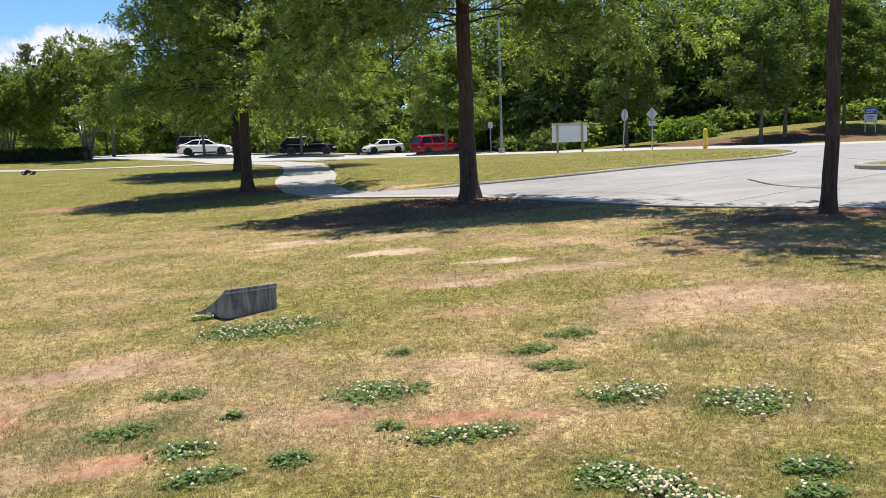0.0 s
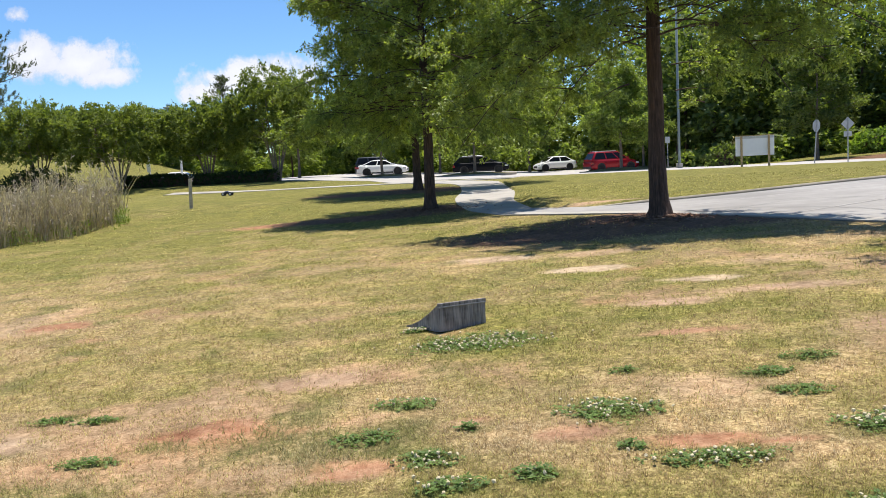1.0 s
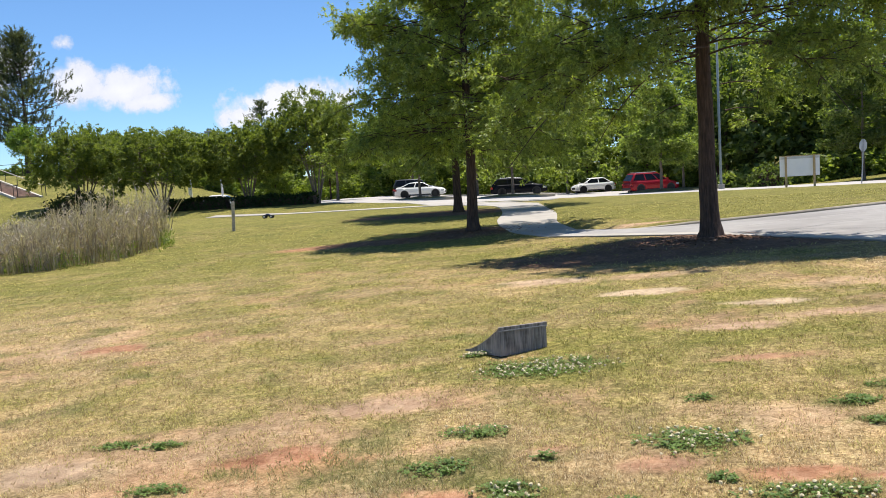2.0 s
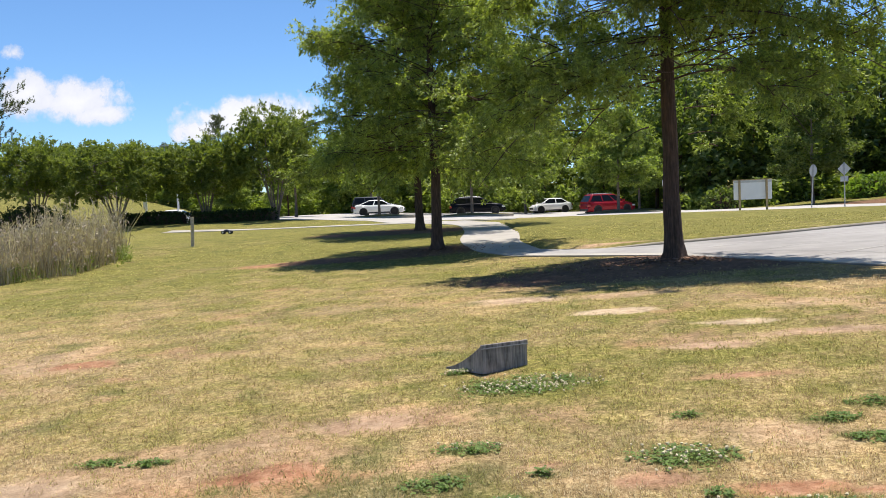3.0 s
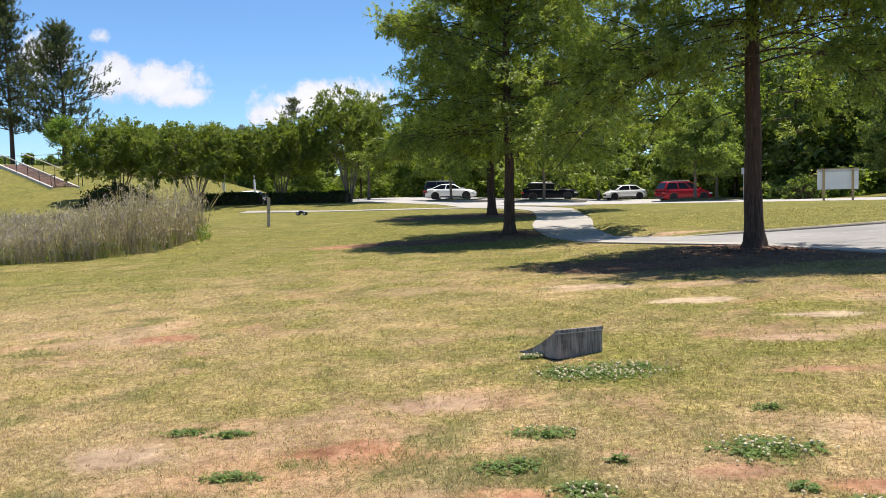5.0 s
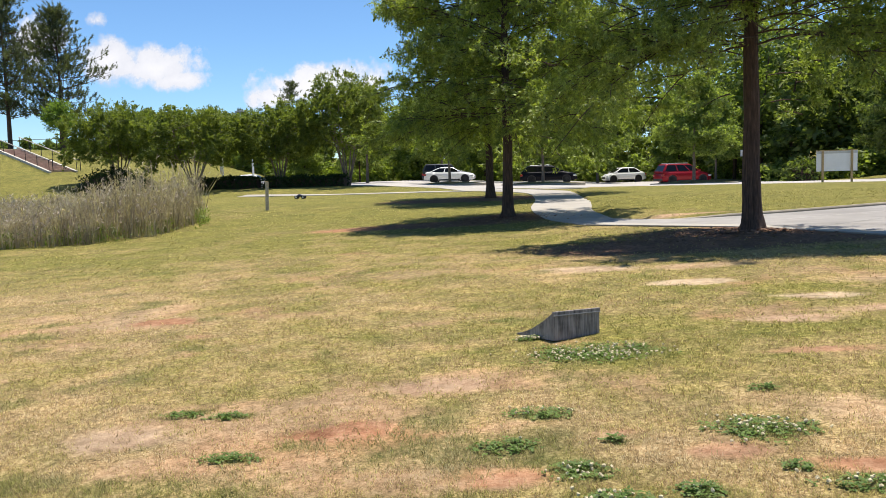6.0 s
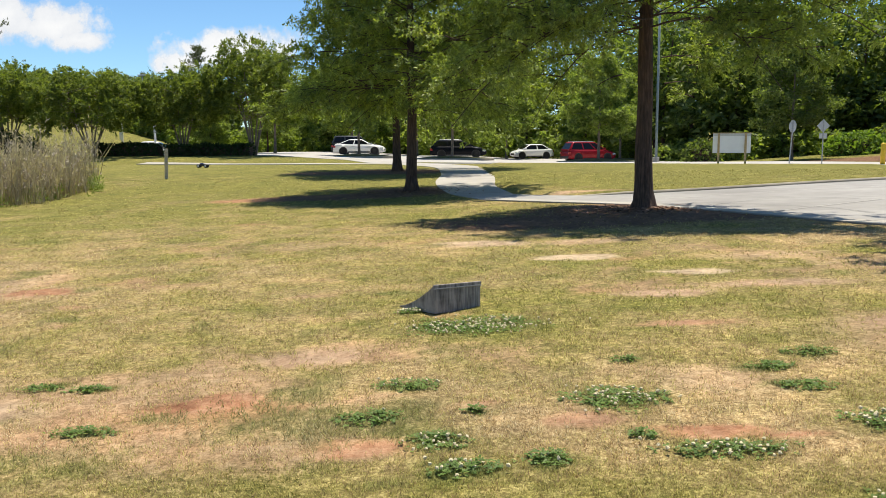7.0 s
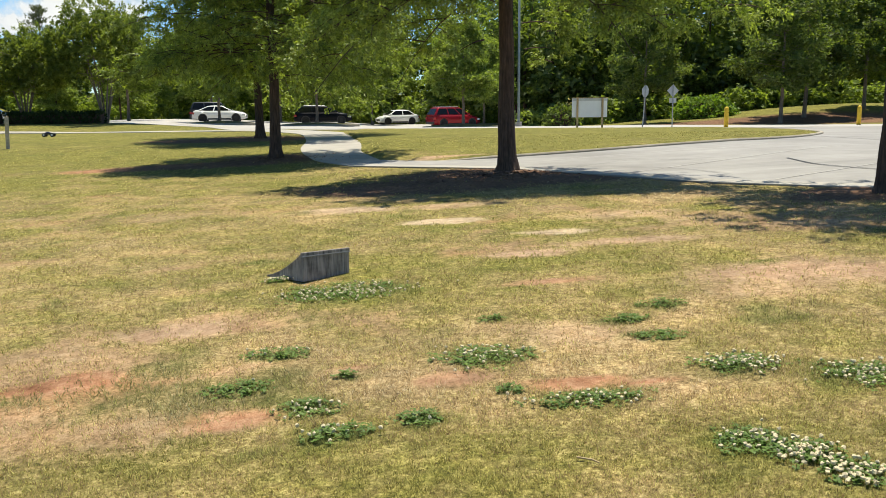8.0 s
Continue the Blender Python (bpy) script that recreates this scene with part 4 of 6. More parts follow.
lot_a = lot_tree_mesh(51, 7.5, 3.4, 2.3, 20000, 0.19, "lot_leaf", "car_park_tree", "slender leafy tree on a car park island", "car park trees", "bark_pale")
plant_row(lot_a, [(-13.3, 68, 0.95), (-5.7, 68, 1.0), (5.4, 61.5, 0.95), (-21.5, 72, 1.0), (-1.5, 82, 1.05), (-10.5, 84, 1.0), (-17.5, 86, 1.1), (8.4, 74, 0.9)], 1)
lot_b = lot_tree_mesh(57, 9.0, 3.8, 2.2, 17000, 0.24, "lot_leaf", "car_park_tree", "leafy tree beyond the car park", "trees beyond the car park")
plant_row(lot_b, [(-27, 88, 0.8), (-21, 92, 0.95), (-14, 93, 1.0), (-6.5, 92, 1.1), (0.5, 92, 1.0), (6.5, 88, 1.0), (12.5, 82, 1.0), (-34, 90, 0.65), (-41, 93, 0.6)], 2)
bank_tree = lot_tree_mesh(63, 9.0, 3.6, 2.4, 20000, 0.19, "wood_leaf", "bank_tree", "pale-trunked tree on the grass bank before the woods", "trees on the bank", "bark_pale")
plant_row(bank_tree, [(26.8, 56.5, 1.0), (30.5, 60.5, 1.1), (36.5, 63.0, 1.1), (19.5, 63.5, 0.9)], 3)


def leaf_cloud(rng, blobs, per, leaf):
    """Leaves gathered in clumps near the skin of egg-shaped crowns: (x, y, z, rx, rz)."""
    out = []
    for x, y, z, rx, rz in blobs:
        k = 70
        v = rng.normal(size=(k, 3))
        v /= np.linalg.norm(v, axis=1)[:, None]
        c = v * (rng.uniform(0.55, 1.0, (k, 1))) * (rx, rx, rz) + (x, y, z)
        q = c[rng.randint(0, k, per)] + rng.normal(size=(per, 3)) * (rx * 0.13, rx * 0.13, rz * 0.08)
        out.append(q)
    return np.concatenate(out)


def build_woods():
    rng = np.random.RandomState(77)
    crowns, trunks = [], []
    # right-hand woods, nearest row first
    spots = [(12 + 3.6 * i + rng.uniform(-1, 1), 78 - 0.28 * i + r * 6 + rng.uniform(-1.5, 1.5), rng.uniform(11, 15) + r * 2) for r in range(3) for i in range(16)]
    # woods behind the car park
    spots += [(-60 + 5.2 * i + rng.uniform(-1.5, 1.5), 100 + r * 8 + rng.uniform(-2, 2), (rng.uniform(8.5, 11.5) + r * 1.2) * (0.55 if i < 7 else 1.0 if i < 9 else 1.4)) for r in range(2) for i in range(16)]
    # far tree line to the left
    far = [(-150 + 2.7 * i + rng.uniform(-2, 2), 150 + rng.uniform(-6, 6), rng.uniform(7.5, 11) * (0.6 if i < 21 else 1.0)) for i in range(46)]
    # woods beside and behind the camera's right, out of sight
    spots += [(48 + rng.uniform(-3, 3), 10 + 6 * i, rng.uniform(12, 15)) for i in range(8)]
    for x, y, h in spots:
        g = gz(x, y)
        crowns += [(x, y, g + h * 0.62, h * 0.28, h * 0.36), (x + rng.uniform(-1, 1), y - 1.0, g + h * 0.3, h * 0.22, h * 0.22)]
        trunks.append([(x, y, g - 0.2, 0.18), (x + rng.normal() * 0.1, y, g + h * 0.3, 0.15), (x + rng.normal() * 0.3, y + rng.normal() * 0.3, g + h * 0.8, 0.05)])
    fringe = [(x + rng.uniform(-1, 1), y, gz(x, y) + h * (0.35 + 0.4 * k), h * rng.uniform(0.16, 0.3), h * rng.uniform(0.2, 0.3)) for x, y, h in far for k in range(2)]
    C = np.concatenate([leaf_cloud(rng, crowns, 1250, 0.45), leaf_cloud(rng, fringe, 620, 0.45)])
    V, F = leaf_slivers(rng, C, 0.46, 0.36)
    ob = new("woods", np_mesh("woods", V, F, M["wood_leaf"]))
    tagged(ob, "dense dark green woods behind the car park and drive", "woods", kind="stuff")
    V, F = tubes(trunks, 6)
    tk = new("woods_trunks", np_mesh("woods_trunks", V, F, M["bark"], True))
    tagged(tk, "dim slender trunks within the woods", "woods", kind="stuff")
    # undergrowth at the foot of the woods
    low = [(12 + 2.2 * i + rng.uniform(-0.6, 0.6), 73.5 - 0.2 * i + rng.uniform(-0.8, 0.8), 0, rng.uniform(1.2, 2.0), rng.uniform(0.9, 1.7)) for i in range(22)]
    low += [(-62 + 2.6 * i + rng.uniform(-0.6, 0.6), 96 + rng.uniform(-0.8, 0.8), 0, rng.uniform(1.2, 1.9), rng.uniform(1.0, 2.0)) for i in range(30)]
    low += [(-60 + 2.0 * i + rng.uniform(-0.6, 0.6), 93 - 0.0025 * i * i * 2 + rng.uniform(-0.8, 0.8), 0, rng.uniform(1.3, 1.9), rng.uniform(1.4, 2.4)) for i in range(38)]
    low += [(20 + 2.4 * i + rng.uniform(-0.8, 0.8), 77 + 7 * r + rng.uniform(-1, 1), 0, rng.uniform(1.8, 2.4), rng.uniform(2.0, 3.2)) for r in range(2) for i in range(20)]
    low = [(x, y, gz(x, y) + rz * 0.6, rx, rz) for x, y, _, rx, rz in low]
    V, F = leaf_slivers(rng, leaf_cloud(rng, low, 640, 0.3), 0.34, 0.38)
    us = new("undergrowth", np_mesh("undergrowth", V, F, M["lot_leaf"]))
    tagged(us, "dark shrubs at the foot of the woods", "undergrowth", kind="stuff")


build_woods()


def shrub(name, x, y, rx, ry, h, n, leaf, leafm, label, seed, core=True, cat="shrub"):
    rng = np.random.RandomState(seed)
    t = thing(name, pose(x, y, gz(x, y) - 0.05), label, cat)
    v = rng.normal(size=(n, 3))
    v /= np.linalg.norm(v, axis=1)[:, None]
    v[:, 2] = np.abs(v[:, 2])
    bumps = 1 + 0.14 * np.sin(v[:, 0] * 9 + seed) * np.sin(v[:, 1] * 8 + v[:, 2] * 7)
    C = v * bumps[:, None] * rng.uniform(0.72, 1.0, (n, 1)) * (rx, ry, h)
    np_part("foliage", *leaf_quads(rng, C, leaf, 0.45, 0.1), M[leafm], t)
    if core:
        bm = bmesh.new()
        bmesh.ops.create_icosphere(bm, subdivisions=3, radius=1.0)
        for p in bm.verts:
            k = 0.74 + 0.05 * noise.noise(p.co * 3)
            p.co = Vector((p.co.x * rx * k, p.co.y * ry * k, max(0.0, p.co.z) * h * k))
        tagged(part("branchwork", bm, M["bark"], t), kind="stuff")
    return t


shrub("green_bush", 25.3, 66.5, 2.7, 1.5, 1.8, 3600, 0.22, "fresh", "bright green leafy bush before the dark woods", 5)
shrub("green_bush", 14.2, 68.5, 1.6, 1.2, 1.9, 1800, 0.2, "wood_leaf", "leafy bush behind the notice board", 7)
shrub("round_shrub", -35.7, 55.2, 3.1, 1.6, 1.75, 5000, 0.13, "hedge", "low rounded dark green clipped shrub", 8)


def hedge(x0, x1, y, depth, h, label, seed):
    rng = np.random.RandomState(seed)
    cx = (x0 + x1) / 2
    t = thing("hedge", pose(cx, y, gz(cx, y) - 0.1), label, "hedge", "clipped hedges")
    n = int(900 * (x1 - x0))
    half = (x1 - x0) / 2
    face = rng.randint(0, 3, n)
    u, v = rng.uniform(-1, 1, n), rng.uniform(0, 1, n)
    px = u * half
    py = np.where(face == 0, -depth / 2, np.where(face == 1, depth / 2, rng.uniform(-1, 1, n) * depth / 2))
    pz = np.where(face == 2, h, v * h)
    px, py, pz = (a + rng.normal(size=n) * 0.07 for a in (px, py, pz))
    pz = pz + 0.06 * np.sin(px * 2.1 + seed)
    np_part("foliage", *leaf_quads(rng, np.stack([px, py, pz], -1), 0.12, 0.5, 0.1), M["hedge"], t)
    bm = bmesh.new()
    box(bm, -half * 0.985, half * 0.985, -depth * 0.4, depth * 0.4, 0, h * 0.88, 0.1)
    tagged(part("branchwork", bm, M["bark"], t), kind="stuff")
    return t


hedge(-30.2, -25.5, 57.6, 1.1, 0.88, "low clipped dark green hedge beneath crape myrtles", 1)
hedge(-25.1, -19.0, 57.8, 1.1, 0.80, "low clipped dark green hedge beside the car park", 2)


def crape_myrtle(x, y, H, R, seed, label, low=0.36):
    rng = np.random.RandomState(seed)
    t = thing("crape_myrtle", pose(x, y, gz(x, y) - 0.05), label, "tree", "crape myrtles")
    stems, twl, ends = [], [], []
    for i in range(7):
        az = i * 0.9 + rng.uniform(-0.3, 0.3)
        q = np.linspace(0, 1, 9)
        out = R * 0.6 * q ** 1.3 * rng.uniform(0.45, 1.1)
        px, py = 0.16 * math.cos(az) + out * np.cos(az + 0.3 * q), 0.16 * math.sin(az) + out * np.sin(az + 0.3 * q)
        pz = H * 0.72 * q
        stems.append(np.stack([px, py, pz, 0.065 * (1 - q * 0.8) + 0.008], -1))
        for k in range(14):
            tt = rng.uniform(0.45, 1.0)
            b = np.array([np.interp(tt, q, px), np.interp(tt, q, py), np.interp(tt, q, pz)])
            a2, ln = rng.uniform(0, 6.28), R * rng.uniform(0.3, 0.62)
            e = b + np.array([math.cos(a2) * ln, math.sin(a2) * ln, rng.uniform(0.0, 0.55) * ln])
            twl.append(np.stack([np.r_[(b + (e - b) * s), 0.018 * (1 - s) + 0.004] for s in (0, 0.5, 1)]))
            ends.append(e)
    # a vase-shaped canopy: domed and ragged above, hanging lower at the rim
    n = 620
    r, a = np.sqrt(rng.uniform(0.0, 1, n)), rng.uniform(0, 6.28, n)
    rim = R * (1 + 0.10 * np.sin(3 * a + seed) + 0.07 * np.sin(5 * a + 2.1 * seed))
    zt = H * (0.70 + 0.28 * np.sqrt(1 - 0.92 * r ** 2)) * (1 + 0.05 * np.sin(4 * a + 9 * r + seed))
    zl = H * (low + 0.16 * (1 - r) ** 1.5 + 0.05 * np.sin(4 * a + seed))
    z = zl + (zt - zl) * rng.uniform(0, 1, n) ** 0.7
    B = np.stack([r * rim * np.cos(a), r * rim * np.sin(a), z], -1)
    B = np.concatenate([B[lumps(B, 0.8, seed * 1.7) + rng.normal(size=n) * 0.07 > 0.40], np.array(ends)])
    D = B - (0, 0, H * 0.45)
    D /= np.linalg.norm(D, axis=1)[:, None] + 1e-9
    V, F = sprays(rng, B, D, 0.55 * rng.uniform(0.6, 1.4, len(B)), 92, 0.17, 0.27, 0.12, 0.8, 7)
    for st in stems:
        np_part("stem", *tubes([st], 7), M["bark_pale"], t, "", True)
    tagged(np_part("twigwork", *tubes(twl, 3), M["bark_pale"], t, "", True), kind="stuff")
    tagged(np_part("crown", V, F, M["myrtle"], t), kind="stuff")
    return t


crape_myrtle(-19.2, 58.9, 8.0, 3.2, 1, "tall multi-stemmed crape myrtle behind a clipped hedge")
crape_myrtle(-24.4, 58.9, 6.1, 3.2, 2, "multi-stemmed crape myrtle behind a clipped hedge")
crape_myrtle(-30.0, 56.5, 6.0, 3.6, 3, "multi-stemmed crape myrtle with dense dark crown", 0.28)
crape_myrtle(-36.4, 57.0, 6.0, 3.5, 4, "multi-stemmed crape myrtle over a rounded shrub", 0.32)


def pine(x, y, H, R, seed, label, low=0.2, limbs=95):
    rng = np.random.RandomState(seed)
    t = thing("pine_tree", pose(x, y, gz(x, y) - 0.1), label, "tree", "pines on the hill")
    q = np.linspace(0, 1, 14)
    trunk = np.stack([0.15 * np.sin(q * 3), 0.1 * np.cos(q * 4), H * q, 0.26 * (1 - q * 0.9)], -1)
    lines, tips = [], []
    for i in range(limbs):
        f = low + (1 - low) * (i + rng.uniform(0, 1)) / limbs
        z, az = H * f, rng.uniform(0, 6.28)
        ln = R * np.interp(f, [low, low + 0.12, 0.6, 1], [0.75, 1, 0.68, 0.1]) * rng.uniform(0.45, 1.15)
        s = np.linspace(0, 1, 5)
        px, py, pz = ln * s * math.cos(az), ln * s * math.sin(az), z + ln * (rng.uniform(-0.12, 0.28) * s + 0.14 * s ** 2)
        lines.append(np.stack([px, py, pz, 0.05 * (1 - s * 0.85) + 0.008], -1))
        for k in range(20):
            u = rng.uniform(0.2, 1.05)
            tips.append((np.interp(u, s, px) + rng.normal() * 0.5, np.interp(u, s, py) + rng.normal() * 0.5, np.interp(u, s, pz) + rng.uniform(-0.15, 0.65)))
    # each tip a brush of needles pointing up and out
    T = np.array(tips)
    way = T * (1, 1, 0) / (np.hypot(T[:, 0], T[:, 1])[:, None] + 0.1) * 0.6 + (0, 0, 1) + rng.normal(size=T.shape) * 0.3
    i = np.repeat(np.arange(len(T)), 22)
    C = T[i] + way[i] * rng.uniform(-0.1, 0.32, (len(i), 1)) + rng.normal(size=(len(i), 3)) * 0.03
    d = way[i] * 0.7 + rng.normal(size=C.shape) * 0.7
    d /= np.linalg.norm(d, axis=1)[:, None]
    sd = np.cross(d, rng.normal(size=C.shape))
    sd /= np.linalg.norm(sd, axis=1)[:, None]
    L = rng.uniform(0.22, 0.36, (len(C), 1))
    needles = np.stack([C - sd * 0.034, C + sd * 0.034, C + d * L], 1).reshape(-1, 3)
    np_part("trunk", *tubes([trunk], 12), M["bark_pine"], t, "", True)
    tagged(np_part("branchwork", *tubes(lines, 5), M["bark_pine"], t, "", True), kind="stuff")
    tagged(np_part("crown", needles, np.arange(len(needles)).reshape(-1, 3), M["needle"], t, "tufts of dark green needles"), kind="stuff")
    return t


pine(-60.6, 85, 15.6, 6.8, 1, "tall open-crowned pine on the grassy hill")
pine(-63.5, 80, 18.5, 5.5, 2, "tall pine with thin trunk on the hill")
pine(-59.0, 152, 14.2, 5.0, 3, "distant pine rising above the tree line", 0.5, 24)
pine(-71.0, 156, 9.5, 4.0, 4, "distant pine rising above the tree line", 0.55, 20)
sap = lot_tree_mesh(71, 4.9, 1.75, 2.4, 4500, 0.20, "fresh", "sapling", "small bright green tree before the pines", "")
sap.matrix_basis = pose(-56.6, 79.0, gz(-56.6, 79.0) - 0.05)


# ---- tall dry grass and grass blades ----
def build_tall_grass():
    rng = np.random.RandomState(8)
    n = 9000
    x, y = rng.uniform(-27, -14.6, n * 3), rng.uniform(21.4, 33, n * 3)
    edge = np.hypot((x + 20.6) / 5.3, (y - 27.0) / 5.0) + 0.35 * (fbm(x, y, 1.6) - 0.5)
    keep = np.where(edge < 1)[0][:n]
    x, y, e = x[keep], y[keep], edge[keep]
    n = len(x)
    h = (2.1 - 0.45 * np.clip(e - 0.55, 0, 1) / 0.45) * rng.uniform(0.35, 1.12, n) * (0.35 + 1.25 * fbm(x, y, 1.2)) * (0.52 + 0.54 * ease(-19.0, -16.4, x))
    lean = rng.normal(size=(n, 2)) * 0.16 * h[:, None]
    a = rng.uniform(0, 6.28, n)
    w = rng.uniform(0.006, 0.016, n)
    s = np.stack([np.cos(a) * w, np.sin(a) * w, 0 * w], -1)
    b = np.stack([x, y, land(x, y) - 0.03], -1)
    mid = b + np.stack([lean[:, 0] * 0.35, lean[:, 1] * 0.35, h * 0.6], -1)
    tip = b + np.stack([lean[:, 0], lean[:, 1], h], -1)
    V1 = np.stack([b - s, b + s, mid + s * 0.8, mid - s * 0.8], 1).reshape(-1, 3)
    V2 = np.stack([mid - s * 0.8, mid + s * 0.8, tip + s * 0.3, tip - s * 0.3], 1).reshape(-1, 3)
    # side twigs, dead leaves and seed heads, thickest towards the top
    k = 9
    f = 1 - 0.8 * rng.uniform(0, 1, (n * k, 1)) ** 1.5
    hd = np.repeat(b, k, axis=0) * (1 - f) + np.repeat(tip, k, axis=0) * f + rng.normal(size=(n * k, 3)) * 0.02
    d = rng.normal(size=(n * k, 3)) * (0.7, 0.7, 0.35) + (0, 0, 0.75)
    d /= np.linalg.norm(d, axis=1)[:, None]
    sd = np.cross(d, rng.normal(size=d.shape))
    sd /= np.linalg.norm(sd, axis=1)[:, None]
    L = rng.uniform(0.05, 0.19, (n * k, 1))
    V3 = np.stack([hd, hd + d * L * 0.5 + sd * L * 0.1, hd + d * L, hd + d * L * 0.5 - sd * L * 0.1], 1).reshape(-1, 3)
    V = np.concatenate([V1, V2, V3])
    F = np.arange(len(V)).reshape(-1, 4)
    ob = new("tall_grass", np_mesh("tall_grass", V, F, M["stalk"]))
    tagged(ob, "clump of tall dry greyish grass stalks with seed heads", "tall grass", kind="stuff")
    m = 15000
    x, y = rng.uniform(-26, -14.8, m * 4), rng.uniform(21.2, 33, m * 4)
    e = np.hypot((x + 20.4) / 5.7, (y - 27.0) / 5.1)
    keep = np.where((e > 0.66) & (e < 0.99) & (fbm(x, y, 0.9) + 0.12 * ease(26, 22, y) > 0.50))[0][:m]
    x, y = x[keep], y[keep]
    C = np.stack([x, y, land(x, y) + rng.uniform(0, 0.62, len(x)) ** 1.5 * (0.5 + fbm(x, y, 0.6))], -1)
    V, F = leaf_slivers(rng, C, 0.12, 0.13, -0.7)
    wd = new("weeds", np_mesh("weeds", V, F, M["weed"]))
    tagged(wd, "fresh green weeds at the foot of the tall grass", "weeds", kind="stuff")


build_tall_grass()


def blades(rng, n):
    """Mown, half-lying blades over the lawn before the camera, thinner where the soil is bare."""
    m = int(n * 2.6)
    y = 1.0 / (1 / 34.0 + (1 / 2.6 - 1 / 34.0) * rng.uniform(0, 1, m) ** 1.1)
    x = -0.1 * y + rng.uniform(-1, 1, m) * (1.1 + 0.76 * y)
    c = cover(x, y)
    cell = 0.035 * np.clip(y / 5.0, 0.8, 5.0) ** 0.75
    tuft = vnoise(x / cell, y / cell, 1.0)
    ok = rng.uniform(0, 1, m) > np.clip(c[0] * 0.95, 0, 0.94) + 1.3 * np.clip(c[2] - 0.15, 0, 0.7) + 0.5 * (tuft < 0.38)
    ok &= np.hypot(x + 1.42, y - 8.12) > 0.2
    ok &= ~inside(x, y, PAVED) & ~inside(x, y, FOOTPATH) & (x < 19) & (seg_dist(x, y, DRIVE_FRONT) > 0.06)
    ix = np.where(ok)[0][:n]
    x, y, tuft = x[ix], y[ix], tuft[ix]
    c = tuple(v[ix] for v in c)
    n = len(x)
    far = np.clip(y / 4.0, 0.8, 9.0)
    h = 0.0145 * far ** 0.3 * rng.uniform(0.4, 1.4, n) * (0.5 + 1.0 * tuft) * (1 + 0.6 * c[1])
    b = rng.uniform(0, 6.28, n)
    a = b + 1.57 + rng.normal(size=n) * 0.35
    w = 0.0024 * far ** 0.9 * rng.uniform(0.6, 1.3, n)
    s = np.stack([np.cos(a) * w, np.sin(a) * w, 0 * w], -1)
    flop = rng.uniform(0.3, 1.3, n) * h * far ** 0.25
    base = np.stack([x, y, top_z(x, y) - 0.003], -1)
    tip = base + np.stack([np.cos(b) * flop, np.sin(b) * flop, h], -1)
    V = np.stack([base - s, base + s, tip], 1).reshape(-1, 3)
    return V, [np.repeat(v, 3) for v in c]


def build_grass():
    rng = np.random.RandomState(3)
    V, c = blades(rng, 520000)
    me = np_mesh("grass", V, np.arange(len(V)).reshape(-1, 3), M["blade"])
    set_cover(me, V, c)
    tagged(new("grass", me), "short mown grass, half dry straw and half green", "grass", kind="stuff")


build_grass()


def clover_patch(x, y, rx, ry, heads, seed):
    """Trefoil leaves low on the ground, round cream flower heads on stems above them."""
    rng = np.random.RandomState(seed)
    t = thing("clover_patch", pose(x, y, tz(x, y)), "patch of dark green clover" + (" with cream-white flower heads" if heads > 5 else " in the dry lawn"), "clover", "clover patches")
    n = int(1900 * rx * ry * 4 + 140)
    r, a = np.sqrt(rng.uniform(0, 1, n)) * 1.25, rng.uniform(0, 6.28, n)
    r = r * (1 + 0.22 * np.sin(a * 3 + seed) + 0.16 * np.sin(a * 5 + seed * 2.3))
    px, py = r * rx * np.cos(a), r * ry * np.sin(a)
    keep = 0.6 * fbm(px + x, py + y, 0.22) + 0.4 * rng.uniform(0, 1, n) > 0.25 + 0.32 * r ** 1.6
    px, py, r = px[keep], py[keep], r[keep]
    pz = top_z(px + x, py + y) - tz(x, y) + rng.uniform(0.008, 0.042, len(px)) * (1.15 - r * 0.6)
    C = np.repeat(np.stack([px, py, pz], -1), 3, axis=0)
    d = np.tile(np.array([0, 2.094, 4.189]), len(px)) + np.repeat(rng.uniform(0, 6.28, len(px)), 3)
    L = np.repeat(rng.uniform(0.009, 0.017, len(px)), 3)
    o = np.stack([np.cos(d), np.sin(d), rng.uniform(-0.2, 0.45, len(d))], -1) * L[:, None]
    s = np.stack([-np.sin(d), np.cos(d), rng.normal(size=len(d)) * 0.25], -1) * L[:, None] * 0.6
    V = np.stack([C, C + o * 0.8 + s, C + o * 1.25, C + o * 0.8 - s], 1).reshape(-1, 3)
    tagged(np_part("foliage", V, np.arange(len(V)).reshape(-1, 4), M["clover"], t, "dark green three-part leaves"), kind="stuff")
    if heads:
        bm = bmesh.new()
        st = bmesh.new()
        for _ in range(int(heads * 1.35)):
            hx, hy = (0.1 * math.sin(seed) + rng.normal() * 0.5) * rx, (0.15 * math.cos(seed) + rng.normal() * 0.45) * ry
            z0 = tz(hx + x, hy + y) - tz(x, y)
            hz = z0 + rng.uniform(0.016, 0.042)
            q = rng.uniform(0.007, 0.0115)
            res = bmesh.ops.create_icosphere(bm, subdivisions=1, radius=q)
            for v in res["verts"]:
                v.co = Vector((v.co.x * 1.1 + hx, v.co.y * 1.1 + hy, v.co.z * 1.0 + hz)) + Vector(rng.normal(size=3) * 0.0022)
            rod(st, (hx, hy, z0), (hx, hy, hz - q * 0.5), 0.0011, 0.001, 4)
        tagged(part("blossom", bm, M["flower"], t, "small round cream-white flower heads"), kind="stuff")
        tagged(part("stemwork", st, M["clover"], t), kind="stuff")
    return t


for k, (cx, cy, crx, cry, nh) in enumerate(CLOVER):
    clover_patch(cx, cy, crx, cry, nh, 100 + k)


